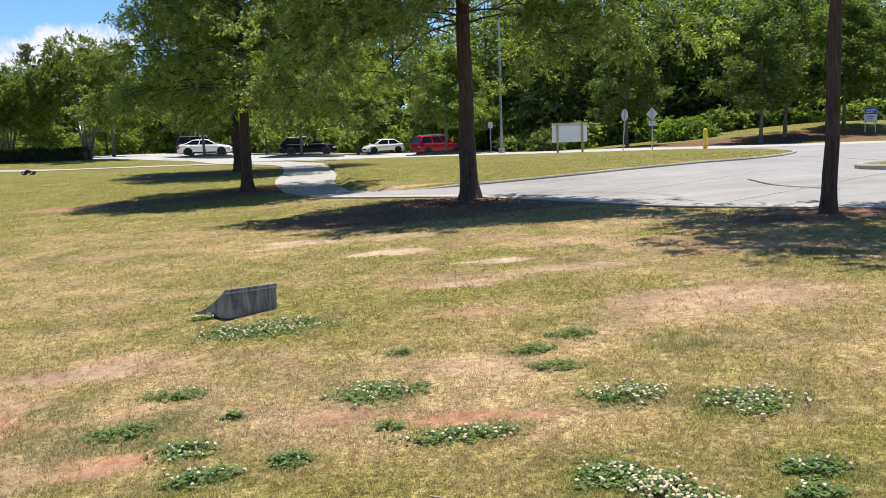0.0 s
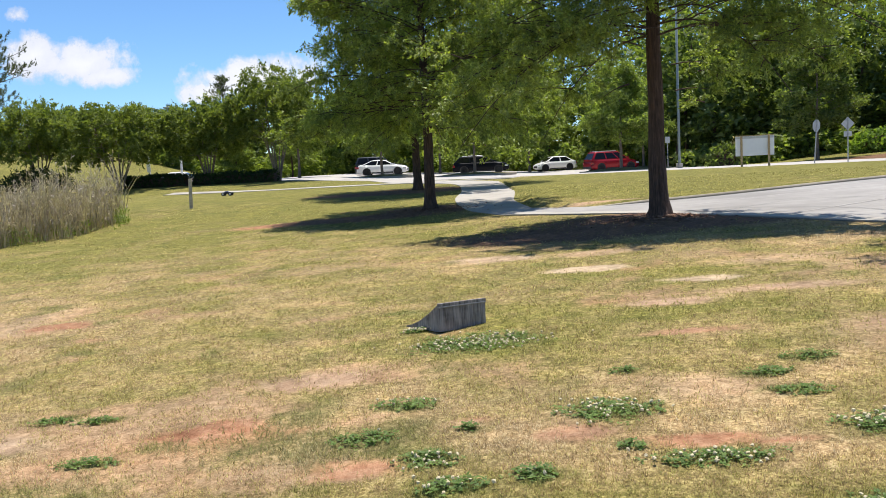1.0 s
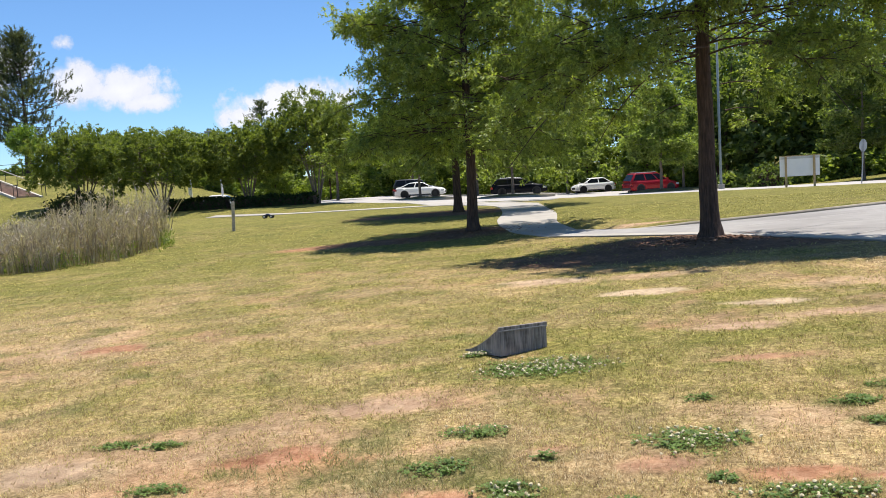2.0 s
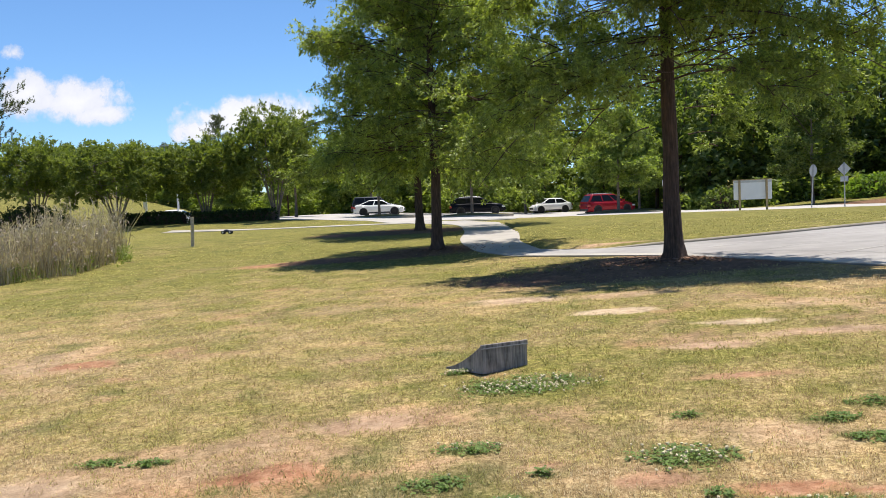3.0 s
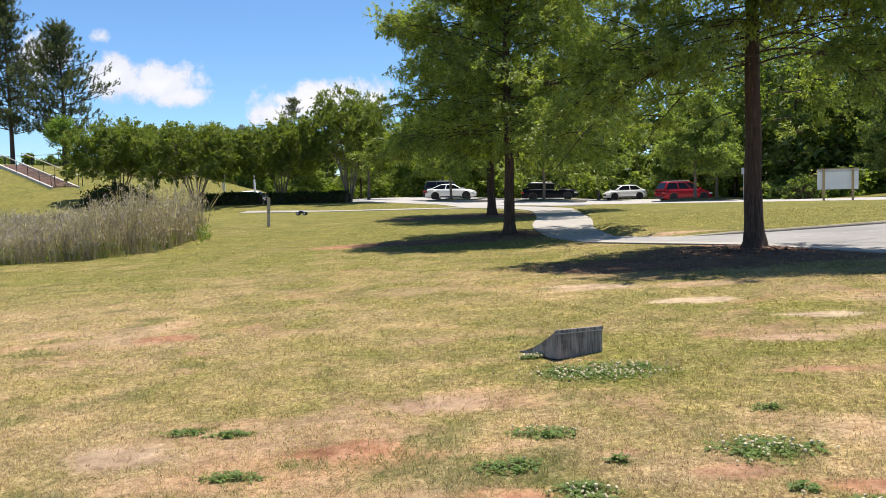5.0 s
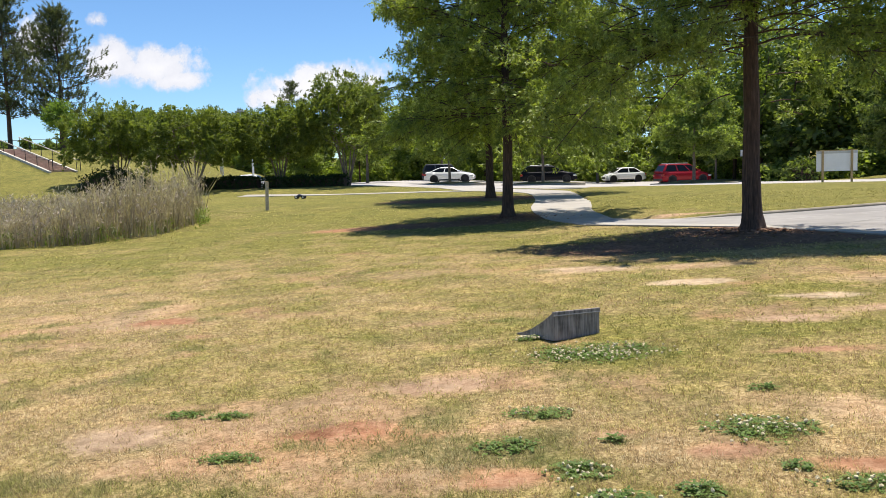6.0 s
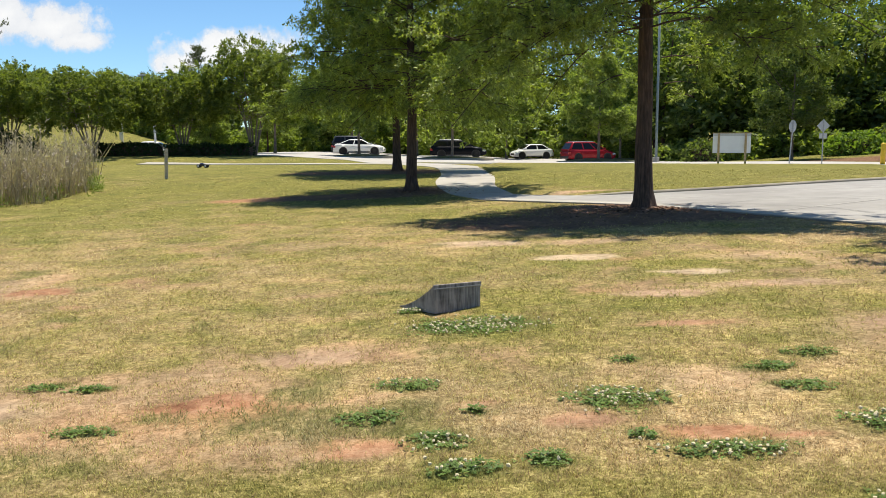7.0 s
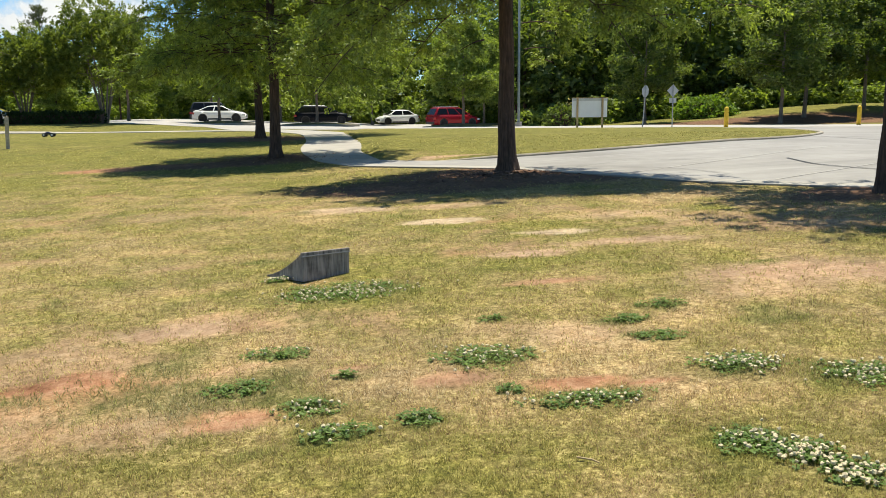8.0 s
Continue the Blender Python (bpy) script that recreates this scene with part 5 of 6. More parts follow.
def bark_chips(x, y, rx, ry, n, seed):
    """Loose bark chips lying round the foot of a tree."""
    rng = np.random.RandomState(seed)
    r, a = np.abs(rng.normal(size=n)) * 0.62, rng.uniform(0, 6.28, n)
    px, py = x + r * rx * np.cos(a), y + r * ry * np.sin(a)
    ok = ~inside(px, py, PAVED)
    px, py = px[ok], py[ok]
    C = np.stack([px, py, top_z(px, py) + rng.uniform(0.0, 0.02, len(px))], -1)
    V, F = leaf_quads(rng, C, 0.075, 0.28, -0.15, 1.6)
    low = np.repeat(C[:, 2], 4)
    V[:, 2] = low + np.clip(V[:, 2] - low, -0.005, 0.2) * 0.4
    tagged(new("bark_mulch", np_mesh("bark_mulch", V, F, M["bark_chip"])), "scattered reddish-brown bark mulch round a tree foot", "mulch", kind="stuff")


bark_chips(2.2, 17.5, 3.0, 1.7, 2600, 1)
bark_chips(-3.64, 25.6, 2.2, 1.7, 1600, 2)


# ---- the jump ramp and the model truck on the lawn ----
def skate_ramp(m, W, L, H):
    t = thing("jump_ramp", m, "small curved dark grey plastic jump ramp on the lawn", "ramp")
    n = 12
    curve = [(-L + L * i / n, 0.016 + (H - 0.016) * (i / n) ** 1.5) for i in range(n + 1)]
    # riding surface, curved, 16 mm thick, running back from the crest
    bm = bmesh.new()
    prism(bm, [(a, b) for a, b in curve] + [(a, max(0.0, b - 0.016)) for a, b in curve[::-1]], -W / 2, W / 2, "yz")
    part("deck", bm, M["ramp"], t)
    # two side cheeks set in a little under the deck
    for s in (-1, 1):
        bm = bmesh.new()
        cheek = [(a, b - 0.015) for a, b in curve if b > 0.02]
        prism(bm, cheek + [(0.0, 0.0), (cheek[0][0], 0.0)], s * (W / 2 - 0.004), s * (W / 2 - 0.022), "yz")
        part("side_panel", bm, M["ramp"], t)
    # back wall with shallow upright ribs
    bm = bmesh.new()
    box(bm, -W / 2 + 0.003, W / 2 - 0.003, -0.016, 0.002, 0, H - 0.03, 0.003)
    part("back_panel", bm, M["ramp"], t, "streaked and scuffed dark grey back panel")
    for i in range(5):
        bm = bmesh.new()
        u = -W / 2 + W * (i + 0.5) / 5
        box(bm, u - 0.006, u + 0.006, 0.0, 0.007, 0.01, H - 0.04, 0.002)
        part("rib", bm, M["ramp"], t)
    bm = bmesh.new()
    box(bm, -W / 2 - 0.003, W / 2 + 0.003, -0.022, 0.010, H - 0.032, H + 0.004, 0.006)
    part("lip", bm, M["ramp"], t, "rounded lip along the crest")
    bm = bmesh.new()
    box(bm, -W / 2 - 0.002, W / 2 + 0.002, -0.01, 0.014, H - 0.040, H - 0.028, 0.003)
    part("lip_edge", bm, M["ramp_lip"], t, "worn pale edge under the lip")
    return t


# the crest faces the camera; local +y points towards it
skate_ramp(Matrix.Translation((-0.904, 7.886, -0.012)) @ pose(0, 0, 0, 0, 0, 180 + 42.0) @ pose(0, 0, 0, 0, -1.8, 0) @ pose(0, 0, 0, 2.35, 0, 0), 0.565, 0.585, 0.270)


def rc_truck(m):
    t = thing("model_truck", m, "small black radio-controlled monster truck on the lawn", "toy truck")
    bm = bmesh.new()
    box(bm, -0.17, 0.17, -0.055, 0.055, 0.075, 0.10, 0.008)
    part("chassis", bm, M["trim"], t)
    bm = bmesh.new()
    prism(bm, [(-0.19, 0.105), (0.2, 0.10), (0.205, 0.135), (0.09, 0.155), (-0.17, 0.15), (-0.2, 0.135)], -0.085, 0.085, "xz", 0.012)
    part("shell", bm, M["rc_body"], t, "glossy black body shell")
    bm = bmesh.new()
    prism(bm, [(-0.13, 0.15), (0.08, 0.155), (0.02, 0.2), (-0.09, 0.2)], -0.066, 0.066, "xz", 0.012)
    part("cab", bm, M["rc_blue"], t, "dark blue cab top")
    for s in (-1, 1):
        bm = bmesh.new()
        box(bm, 0.196, 0.209, s * 0.055 - 0.018, s * 0.055 + 0.018, 0.112, 0.13, 0.003)
        part("headlight", bm, M["lamp_clear"], t)
        bm = bmesh.new()
        box(bm, -0.206, 0.206, s * 0.09 - 0.008, s * 0.09 + 0.008, 0.085, 0.097, 0.003)
        part("side_bar", bm, M["trim"], t)
    for fx in (-0.155, 0.155):
        bm = bmesh.new()
        rod(bm, (fx, -0.15, 0.072), (fx, 0.15, 0.072), 0.009)
        part("axle", bm, M["steel"], t)
        for s in (-1, 1):
            bm = bmesh.new()
            rod(bm, (fx, s * 0.12, 0.075), (fx * 0.9, s * 0.06, 0.15), 0.01, 0.008)
            part("shock_absorber", bm, M["steel"], t)
            bm = bmesh.new()
            lathe(bm, [(0.034, -0.036), (0.060, -0.038), (0.073, -0.028), (0.075, 0.0), (0.073, 0.028), (0.060, 0.038), (0.034, 0.036)], 22, "y", (fx, s * 0.165, 0.075))
            w = part("wheel", bm, M["rubber"], t, "chunky black tyre", True)
            bm = bmesh.new()
            lathe(bm, [(0.006, s * 0.022), (0.03, s * 0.026), (0.041, s * 0.039), (0.037, s * 0.041)][::s], 18, "y", (fx, s * 0.165, 0.075))
            part("rim", bm, M["white"], w, "white rim")
            for k in range(10):
                a = k * 2 * math.pi / 10
                bm = bmesh.new()
                c = Vector((fx + 0.075 * math.cos(a), s * 0.165, 0.075 + 0.075 * math.sin(a)))
                box(bm, -0.009, 0.009, -0.034, 0.034, -0.003, 0.004, 0, Matrix.Translation(c) @ Euler((0, -a + math.pi / 2, 0)).to_matrix().to_4x4())
                part("tread_block", bm, M["rubber"], w)
    return t


truck = rc_truck(pose(0, 0, 0))
truck.matrix_basis = pose(-16.9, 43.0, tz(-16.9, 43.0) + 0.01, 0, 0, 8) @ Matrix.Diagonal((1.2, 1.2, 1.2, 1))


# ---- board, signs, posts ----
def notice_board(m):
    t = thing("notice_board", m, "blank white notice board on two wooden posts", "sign board")
    bm = bmesh.new()
    box(bm, -1.07, 1.07, -0.02, 0.02, 0.64, 1.74, 0.006)
    part("panel", bm, M["board"], t, "blank white panel")
    bm = bmesh.new()
    box(bm, -1.07, 1.07, -0.032, -0.021, 1.60, 1.73, 0.003)
    part("header_strip", bm, M["board_head"], t, "pale grey strip along the top")
    bm = bmesh.new()
    box(bm, -1.09, 1.09, -0.045, 0.045, 1.742, 1.78, 0.006)
    part("top_rail", bm, M["lumber"], t)
    for s in (-1, 1):
        bm = bmesh.new()
        box(bm, s * 0.76 - 0.05, s * 0.76 + 0.05, -0.125, -0.033, -0.1, 1.74, 0.008)
        part("post", bm, M["lumber"], t, "square yellowish wooden post")
    return t


notice_board(pose(11.73, 49.25, gz(11.7, 49.25), 0, 0, 4))


def sign_post(x, y, h, shape, label, lean=0.0):
    t = thing("road_sign", pose(x, y, gz(x, y), 0, lean, 8), label, "road sign")
    bm = bmesh.new()
    box(bm, -0.03, 0.03, -0.016, 0.016, -0.2, h, 0.006)
    part("pole", bm, M["steel"], t)
    if shape == "octagon":
        o = [(0.37 * math.cos(radians(22.5 + 45 * i)) * 0.62, h - 0.35 + 0.37 * math.sin(radians(22.5 + 45 * i))) for i in range(8)]
    else:
        o = [(0.38, h - 0.36), (0, h + 0.02), (-0.38, h - 0.36), (0, h - 0.74)]
    bm = bmesh.new()
    prism(bm, o, 0.018, 0.024, "xz")
    part("plate", bm, M["sign_back"], t, "bare grey aluminium back")
    if shape != "octagon":
        bm = bmesh.new()
        box(bm, -0.23, 0.23, 0.018, 0.023, h - 1.08, h - 0.79, 0.004)
        part("lower_plate", bm, M["sign_back"], t)
    for k in (0.12, 0.55):
        bm = bmesh.new()
        rod(bm, (0, -0.022, h - k), (0, 0.026, h - k), 0.012, None, 6)
        part("bolt", bm, M["steel"], t)
    return t


sign_post(15.35, 50.6, 2.5, "octagon", "octagonal road sign seen from behind on a leaning steel pole", 3.5)
sign_post(16.98, 50.0, 2.52, "diamond", "diamond-shaped road sign with a small plate seen from behind")
small = thing("small_sign", pose(8.75, 62, gz(8.75, 62)), "small plate on a thin steel post", "sign")
bm = bmesh.new()
box(bm, -0.025, 0.025, -0.02, 0.02, -0.2, 2.3, 0.005)
part("post", bm, M["steel"], small)
bm = bmesh.new()
box(bm, -0.16, 0.16, -0.028, -0.021, 1.85, 2.3, 0.005)
part("plate", bm, M["sign_back"], small)


def bollard(x, y):
    t = thing("bollard", pose(x, y, gz(x, y)), "bright yellow painted steel bollard with domed top", "bollard", "yellow bollards")
    bm = bmesh.new()
    lathe(bm, [(0.125, -0.2), (0.125, 1.06), (0.115, 1.12), (0.08, 1.17), (0.03, 1.19)], 20)
    part("pipe", bm, M["yellow"], t, "", True)
    bm = bmesh.new()
    lathe(bm, [(0.24, -0.1), (0.24, 0.02), (0.21, 0.035), (0.13, 0.037)], 20)
    part("footing", bm, M["concrete"], t)
    return t


bollard(19.25, 47.4)
bollard(28.6, 49.9)


def lamp_post(x, y):
    t = thing("lamp_post", pose(x, y, gz(x, y), 0, 0, 10), "tall grey-green car park lamp post", "lamp post")
    bm = bmesh.new()
    lathe(bm, [(0.11, -0.2), (0.10, 0.5), (0.075, 12.2), (0.05, 12.22)], 14)
    part("pole", bm, M["pole_green"], t, "", True)
    bm = bmesh.new()
    lathe(bm, [(0.24, -0.1), (0.24, 0.34), (0.2, 0.36)], 18)
    part("base", bm, M["concrete"], t)
    bm = bmesh.new()
    rod(bm, (0, 0, 12.1), (1.1, 0, 12.22), 0.035)
    part("arm", bm, M["pole_green"], t)
    bm = bmesh.new()
    box(bm, 0.95, 1.6, -0.16, 0.16, 12.16, 12.3, 0.04)
    part("lamp_head", bm, M["sign_back"], t)
    return t


lamp_post(9.55, 62.0)


def info_sign(x, y):
    t = thing("roadside_sign", pose(x, y, gz(x, y), 0, 0, -30), "small blue and white sign on two short posts", "sign")
    bm = bmesh.new()
    box(bm, -0.42, 0.42, -0.03, 0.03, 0.75, 1.85, 0.01)
    p = part("panel", bm, M["white"], t, "white panel")
    bm = bmesh.new()
    box(bm, -0.40, 0.40, -0.036, -0.031, 1.32, 1.83, 0.001)
    part("blue_field", bm, M["blue"], p, "blue upper half")
    for k in range(2):
        bm = bmesh.new()
        box(bm, -0.3, 0.3 - 0.15 * k, -0.041, -0.037, 1.6 - 0.16 * k, 1.67 - 0.16 * k, 0.001)
        part("letter_bar", bm, M["white"], p)
    for k in range(2):
        bm = bmesh.new()
        box(bm, -0.3, 0.25 - 0.1 * k, -0.036, -0.031, 1.12 - 0.16 * k, 1.18 - 0.16 * k, 0.001)
        part("letter_bar", bm, M["blue"], p)
    for s in (-1, 1):
        bm = bmesh.new()
        box(bm, s * 0.34 - 0.035, s * 0.34 + 0.035, 0.031, 0.1, -0.2, 1.8, 0.005)
        part("post", bm, M["white"], t)
    return t


info_sign(36.7, 59.8)
wp = thing("wooden_post", pose(-15.2, 34.4, gz(-15.2, 34.4), 1.0, 2.0, 20), "weathered square wooden post standing in the lawn", "post")
bm = bmesh.new()
box(bm, -0.07, 0.07, -0.06, 0.06, -0.3, 1.24, 0.012)
part("timber", bm, M["post"], wp)
bm = bmesh.new()
box(bm, -0.066, 0.066, -0.056, 0.056, 1.241, 1.262, 0.006)
part("cut_top", bm, M["lumber"], wp)


def white_pole(x, y, h, label, w):
    t = thing("white_pole", pose(x, y, gz(x, y)), label, "pole", "white poles by the car park")
    bm = bmesh.new()
    lathe(bm, [(0.09, -0.2), (0.09, h), (0.05, h + 0.03)], 12)
    part("pole", bm, M["white"], t, "", True)
    bm = bmesh.new()
    box(bm, -w, w, -0.02, 0.02, h - 1.5, h - 0.1, 0.008)
    b = part("panel", bm, M["white"], t)
    b.location = (0, -0.115, 0)


white_pole(-32.4, 66, gz(-32.4, 66) * -1 + 3.55, "white post with a narrow panel by the car park", 0.16)
white_pole(-31.4, 70, gz(-31.4, 70) * -1 + 3.3, "thin white post by the car park", 0.05)


def far_lamp(x, y, h):
    t = thing("far_lamp_post", pose(x, y, gz(x, y)), "distant grey lamp post above the tree line", "lamp post")
    bm = bmesh.new()
    lathe(bm, [(0.12, 0), (0.07, h), (0.04, h + 0.05)], 10)
    part("pole", bm, M["steel"], t, "", True)
    bm = bmesh.new()
    box(bm, -0.5, 0.5, -0.15, 0.15, h, h + 0.18, 0.04)
    part("lamp_head", bm, M["sign_back"], t)


far_lamp(-43.7, 95.0, 6.6)


# ---- steps, rails and fence on the hill ----
def hill_steps(p0, p1, n, width):
    p0, p1 = Vector(p0), Vector(p1)
    run = (p1 - p0).xy.length
    az = math.degrees(math.atan2(p1.y - p0.y, p1.x - p0.x))
    rise = p1.z - p0.z
    t = thing("outdoor_steps", pose(p0.x, p0.y, p0.z, 0, 0, az), "long flight of outdoor steps with pale cheek walls", "steps")
    for i in range(n):
        bm = bmesh.new()
        box(bm, run * i / n, run * (i + 1) / n + 0.03, -width / 2, width / 2, rise * i / n - 0.5, rise * (i + 1) / n, 0.012)
        part("step", bm, M["brick"], t)
    for s in (-1, 1):
        bm = bmesh.new()
        prism(bm, [(-0.3, -0.5), (-0.3, 0.05), (run, rise + 0.2), (run + 0.3, rise + 0.2), (run + 0.3, rise - 0.9)], s * width / 2, s * (width / 2 + 0.2), "xz", 0.02)
        part("cheek_wall", bm, M["pale"], t, "pale concrete cheek wall")
    for s in (-1, 1):
        rl = thing("handrail", t.matrix_basis @ pose(0, s * (width / 2 + 0.14), 0), "pale handrail on black posts beside the hill steps", "handrail", "handrails of the steps")
        bm = bmesh.new()
        rod(bm, (-0.3, 0, 0.95), (run, 0, rise + 1.1), 0.035)
        part("top_rail", bm, M["pale"], rl, "pale painted rail")
        for k in range(6):
            f = k / 5
            bm = bmesh.new()
            rod(bm, (-0.25 + (run + 0.2) * f, 0, 0.1 + (rise + 0.1) * f), (-0.25 + (run + 0.2) * f, 0, 0.95 + (rise + 0.14) * f), 0.025)
            part("post", bm, M["rail"], rl)
        bm = bmesh.new()
        rod(bm, (-0.3, 0, 0.95), (-0.85, 0, 0.95), 0.035)
        rod(bm, (-0.85, 0, 0.98), (-0.85, 0, 0.05), 0.03)
        part("end_loop", bm, M["rail"], rl)
    return t


hill_steps((-43.7, 60.6, gz(-43.7, 60.6)), (-51.9, 64.8, gz(-51.9, 64.8) + 0.1), 14, 2.0)
fence = thing("chain_link_fence", pose(-58.0, 97.0, 0), "tall chain-link fence along the hilltop", "fence")
for k in range(9):
    fx = -4.0 * k
    bm = bmesh.new()
    rod(bm, (fx, 0, gz(-58 + fx, 97) - 0.2), (fx, 0, gz(-58 + fx, 97) + 2.4), 0.05, 0.045, 8)
    part("post", bm, M["rail"], fence)
for h in (2.35, 0.15):
    bm = bmesh.new()
    rod(bm, (0, 0, gz(-58, 97) + h), (-32, 0, gz(-90, 97) + h), 0.03, 0.03, 6)
    part("rail", bm, M["rail"], fence)


# ---- cars ----
def car(m, label, paint, L, W, H, deck, belt, cab, rims="rim", rails=False):
    """A car pointing along +x. deck: heights along the body from tail to nose; cab: tail foot, roof tail, roof nose, screen foot."""
    t = thing("car", m, label, "car", "parked cars")
    R, clear = 0.335, 0.2
    ax = (-L * 0.5 + L * 0.2, L * 0.5 - L * 0.185)
    xs = sorted(set([-L / 2 + L * i / 30 for i in range(31)] + [a + R * 1.16 * math.cos(radians(18 * k)) for a in ax for k in range(11)]))
    bm = bmesh.new()
    rings = []
    for x in xs:
        f = (x + L / 2) / L
        end = 1 - 0.16 * max(0, abs(f - 0.5) * 2 - 0.72) / 0.28 * (abs(f - 0.5) * 2)
        w = W / 2 * end
        top = np.interp(f, [k for k, _ in deck], [v for _, v in deck])
        lo = clear + 0.12 * max(0, abs(f - 0.5) * 2 - 0.86) / 0.14
        for a in ax:
            d = R * 1.16
            if abs(x - a) < d:
                lo = max(lo, R + math.sqrt(d * d - (x - a) ** 2) - 0.01)
        lo = min(lo, top - 0.12)
        sec = [(w * 0.90, lo), (w * 0.985, lo + 0.03), (w, max(lo + 0.05, 0.62)), (w * 0.985, max(lo + 0.07, top - 0.16)), (w * 0.93, top - 0.035), (w * 0.80, top), (w * 0.4, top + 0.025)]
        rings.append([bm.verts.new((x, y, z)) for y, z in sec] + [bm.verts.new((x, -y, z)) for y, z in sec[::-1]])
    for a, b in zip(rings, rings[1:]):
        for i in range(len(a)):
            bm.faces.new((a[i], a[(i + 1) % len(a)], b[(i + 1) % len(a)], b[i]))
    bm.faces.new(rings[0])
    bm.faces.new(rings[-1][::-1])
    part("body", bm, paint, t, "", True)
    c0, c1, c2, c3 = (-L / 2 + L * v for v in cab)
    wb, wr = W / 2 * 0.90, W / 2 * 0.70

    def at(h, side):
        """Half width and fore and aft ends of the cabin at height fraction h."""
        q = h ** 0.9
        return wb + (wr - wb) * h ** 1.25, c0 + (c1 - c0) * q, c3 + (c2 - c3) * q, belt + (H - belt) * h

    bm = bmesh.new()
    levels = []
    for h in (-0.12, 0.0, 0.35, 0.7, 0.92, 1.0):
        w, xa, xb, z = at(max(h, 0), 1)
        z = z if h >= 0 else belt - 0.12
        inset = 0.0 if h < 0.95 else 0.06
        pts = []
        for cx, cy, a0 in ((xb, w, 0), (xa, w, 90), (xa, -w, 180), (xb, -w, 270)):
            r = 0.12
            for k in range(4):
                a = radians(a0 + 30 * k)
                sx, sy = (1 if cx == xb else -1), (1 if cy > 0 else -1)
                pts.append((cx - sx * (r + inset) + r * math.cos(a), cy - sy * (r + inset) + r * math.sin(a), z))
        levels.append([bm.verts.new(p) for p in pts])
    for a, b in zip(levels, levels[1:]):
        for i in range(16):
            bm.faces.new((a[i], a[(i + 1) % 16], b[(i + 1) % 16], b[i]))
    top = bm.verts.new(((c1 + c2) / 2, 0, H + 0.035))
    for i in range(16):
        bm.faces.new((levels[-1][i], levels[-1][(i + 1) % 16], top))
    cabin = part("cabin", bm, paint, t, "", True)

    def pane(name, pts):
        b = bmesh.new()
        fs = b.faces.new([b.verts.new(p) for p in pts])
        r = bmesh.ops.extrude_face_region(b, geom=[fs])
        cen = sum((Vector(p) for p in pts), Vector()) / len(pts)
        nrm = (Vector(pts[1]) - Vector(pts[0])).cross(Vector(pts[2]) - Vector(pts[0])).normalized()
        if nrm.dot(cen - Vector(((c1 + c2) / 2, 0, belt))) > 0:
            nrm = -nrm
        for v in r["geom"]:
            if isinstance(v, bmesh.types.BMVert):
                v.co += nrm * 0.03
        part(name, b, M["glass"], cabin)

    lo_h, hi_h = 0.06, 0.86
    for s in (-1, 1):
        cuts = [0.03, 0.36, 0.40, 0.70, 0.74, 0.97] if (c2 - c1) > 1.9 else [0.05, 0.46, 0.50, 0.97]
        for u0, u1 in zip(cuts[::2], cuts[1::2]):
            pts = []
            for u, h in ((u0, lo_h), (u1, lo_h), (u1, hi_h), (u0, hi_h)):
                w, xa, xb, z = at(h, s)
                pts.append((xa + 0.07 + (xb - xa - 0.14) * u, s * (w + 0.012), z))
            pane("side_window", pts)
    for nm, front in (("windscreen", True), ("rear_window", False)):
        pts = []
        for h, y in ((0.07, -0.86), (0.07, 0.86), (0.86, 0.84), (0.86, -0.84)):
            w, xa, xb, z = at(h, 1)
            pts.append(((xb + 0.014) if front else (xa - 0.014), y * w, z))
        pane(nm, pts)
    for a in ax:
        for s in (-1, 1):
            b = bmesh.new()
            lathe(b, [(0.2, -0.1), (0.29, -0.105), (0.33, -0.08), (0.335, 0.0), (0.33, 0.08), (0.29, 0.105), (0.2, 0.1)], 26, "y", (a, s * (W / 2 - 0.13), R))
            wh = part("wheel", b, M["rubber"], t, "black tyre", True)
            b = bmesh.new()
            lathe(b, [(0.03, 0.085), (0.05, 0.09), (0.06, 0.07), (0.19, 0.075), (0.225, 0.1), (0.215, 0.09)] if s > 0 else [(0.03, -0.085), (0.05, -0.09), (0.06, -0.07), (0.19, -0.075), (0.225, -0.1), (0.215, -0.09)], 24, "y", (a, s * (W / 2 - 0.13), R))
            part("rim", b, M[rims], wh)
            for k in range(5):
                an = 2 * math.pi * k / 5 + 0.3
                b = bmesh.new()
                c = Vector((a, s * (W / 2 - 0.13 + 0.09), R))
                box(b, 0.03, 0.215, -0.012, 0.012, -0.028, 0.028, 0.006, Matrix.Translation(c) @ Euler((0, -an, 0)).to_matrix().to_4x4())
                part("spoke", b, M[rims], wh)
            b = bmesh.new()
            lathe(b, [(R * 1.12, -0.02), (R * 1.12, 0.3), (0.05, 0.3)] if s < 0 else [(R * 1.12, 0.02), (R * 1.12, -0.3), (0.05, -0.3)], 20, "y", (a, s * (W / 2 - 0.05), R))
            part("wheel_well", b, M["trim"], t)
    dz = lambda f: float(np.interp(f, [k for k, _ in deck], [v for _, v in deck]))
    for s in (-1, 1):
        b = bmesh.new()
        box(b, L / 2 - 0.34, L / 2 - 0.06, s * W * 0.40 - 0.13, s * W * 0.40 + 0.06, dz(0.965) - 0.2, dz(0.965) - 0.06, 0.03)
        part("headlight", b, M["lamp_clear"], t)
        b = bmesh.new()
        box(b, -L / 2 - 0.012, -L / 2 + 0.2, s * W * 0.39 - 0.15, s * W * 0.39 + 0.075, dz(0.02) - 0.26, dz(0.02) - 0.08, 0.03)
        part("tail_light", b, M["lamp_red"], t)
        b = bmesh.new()
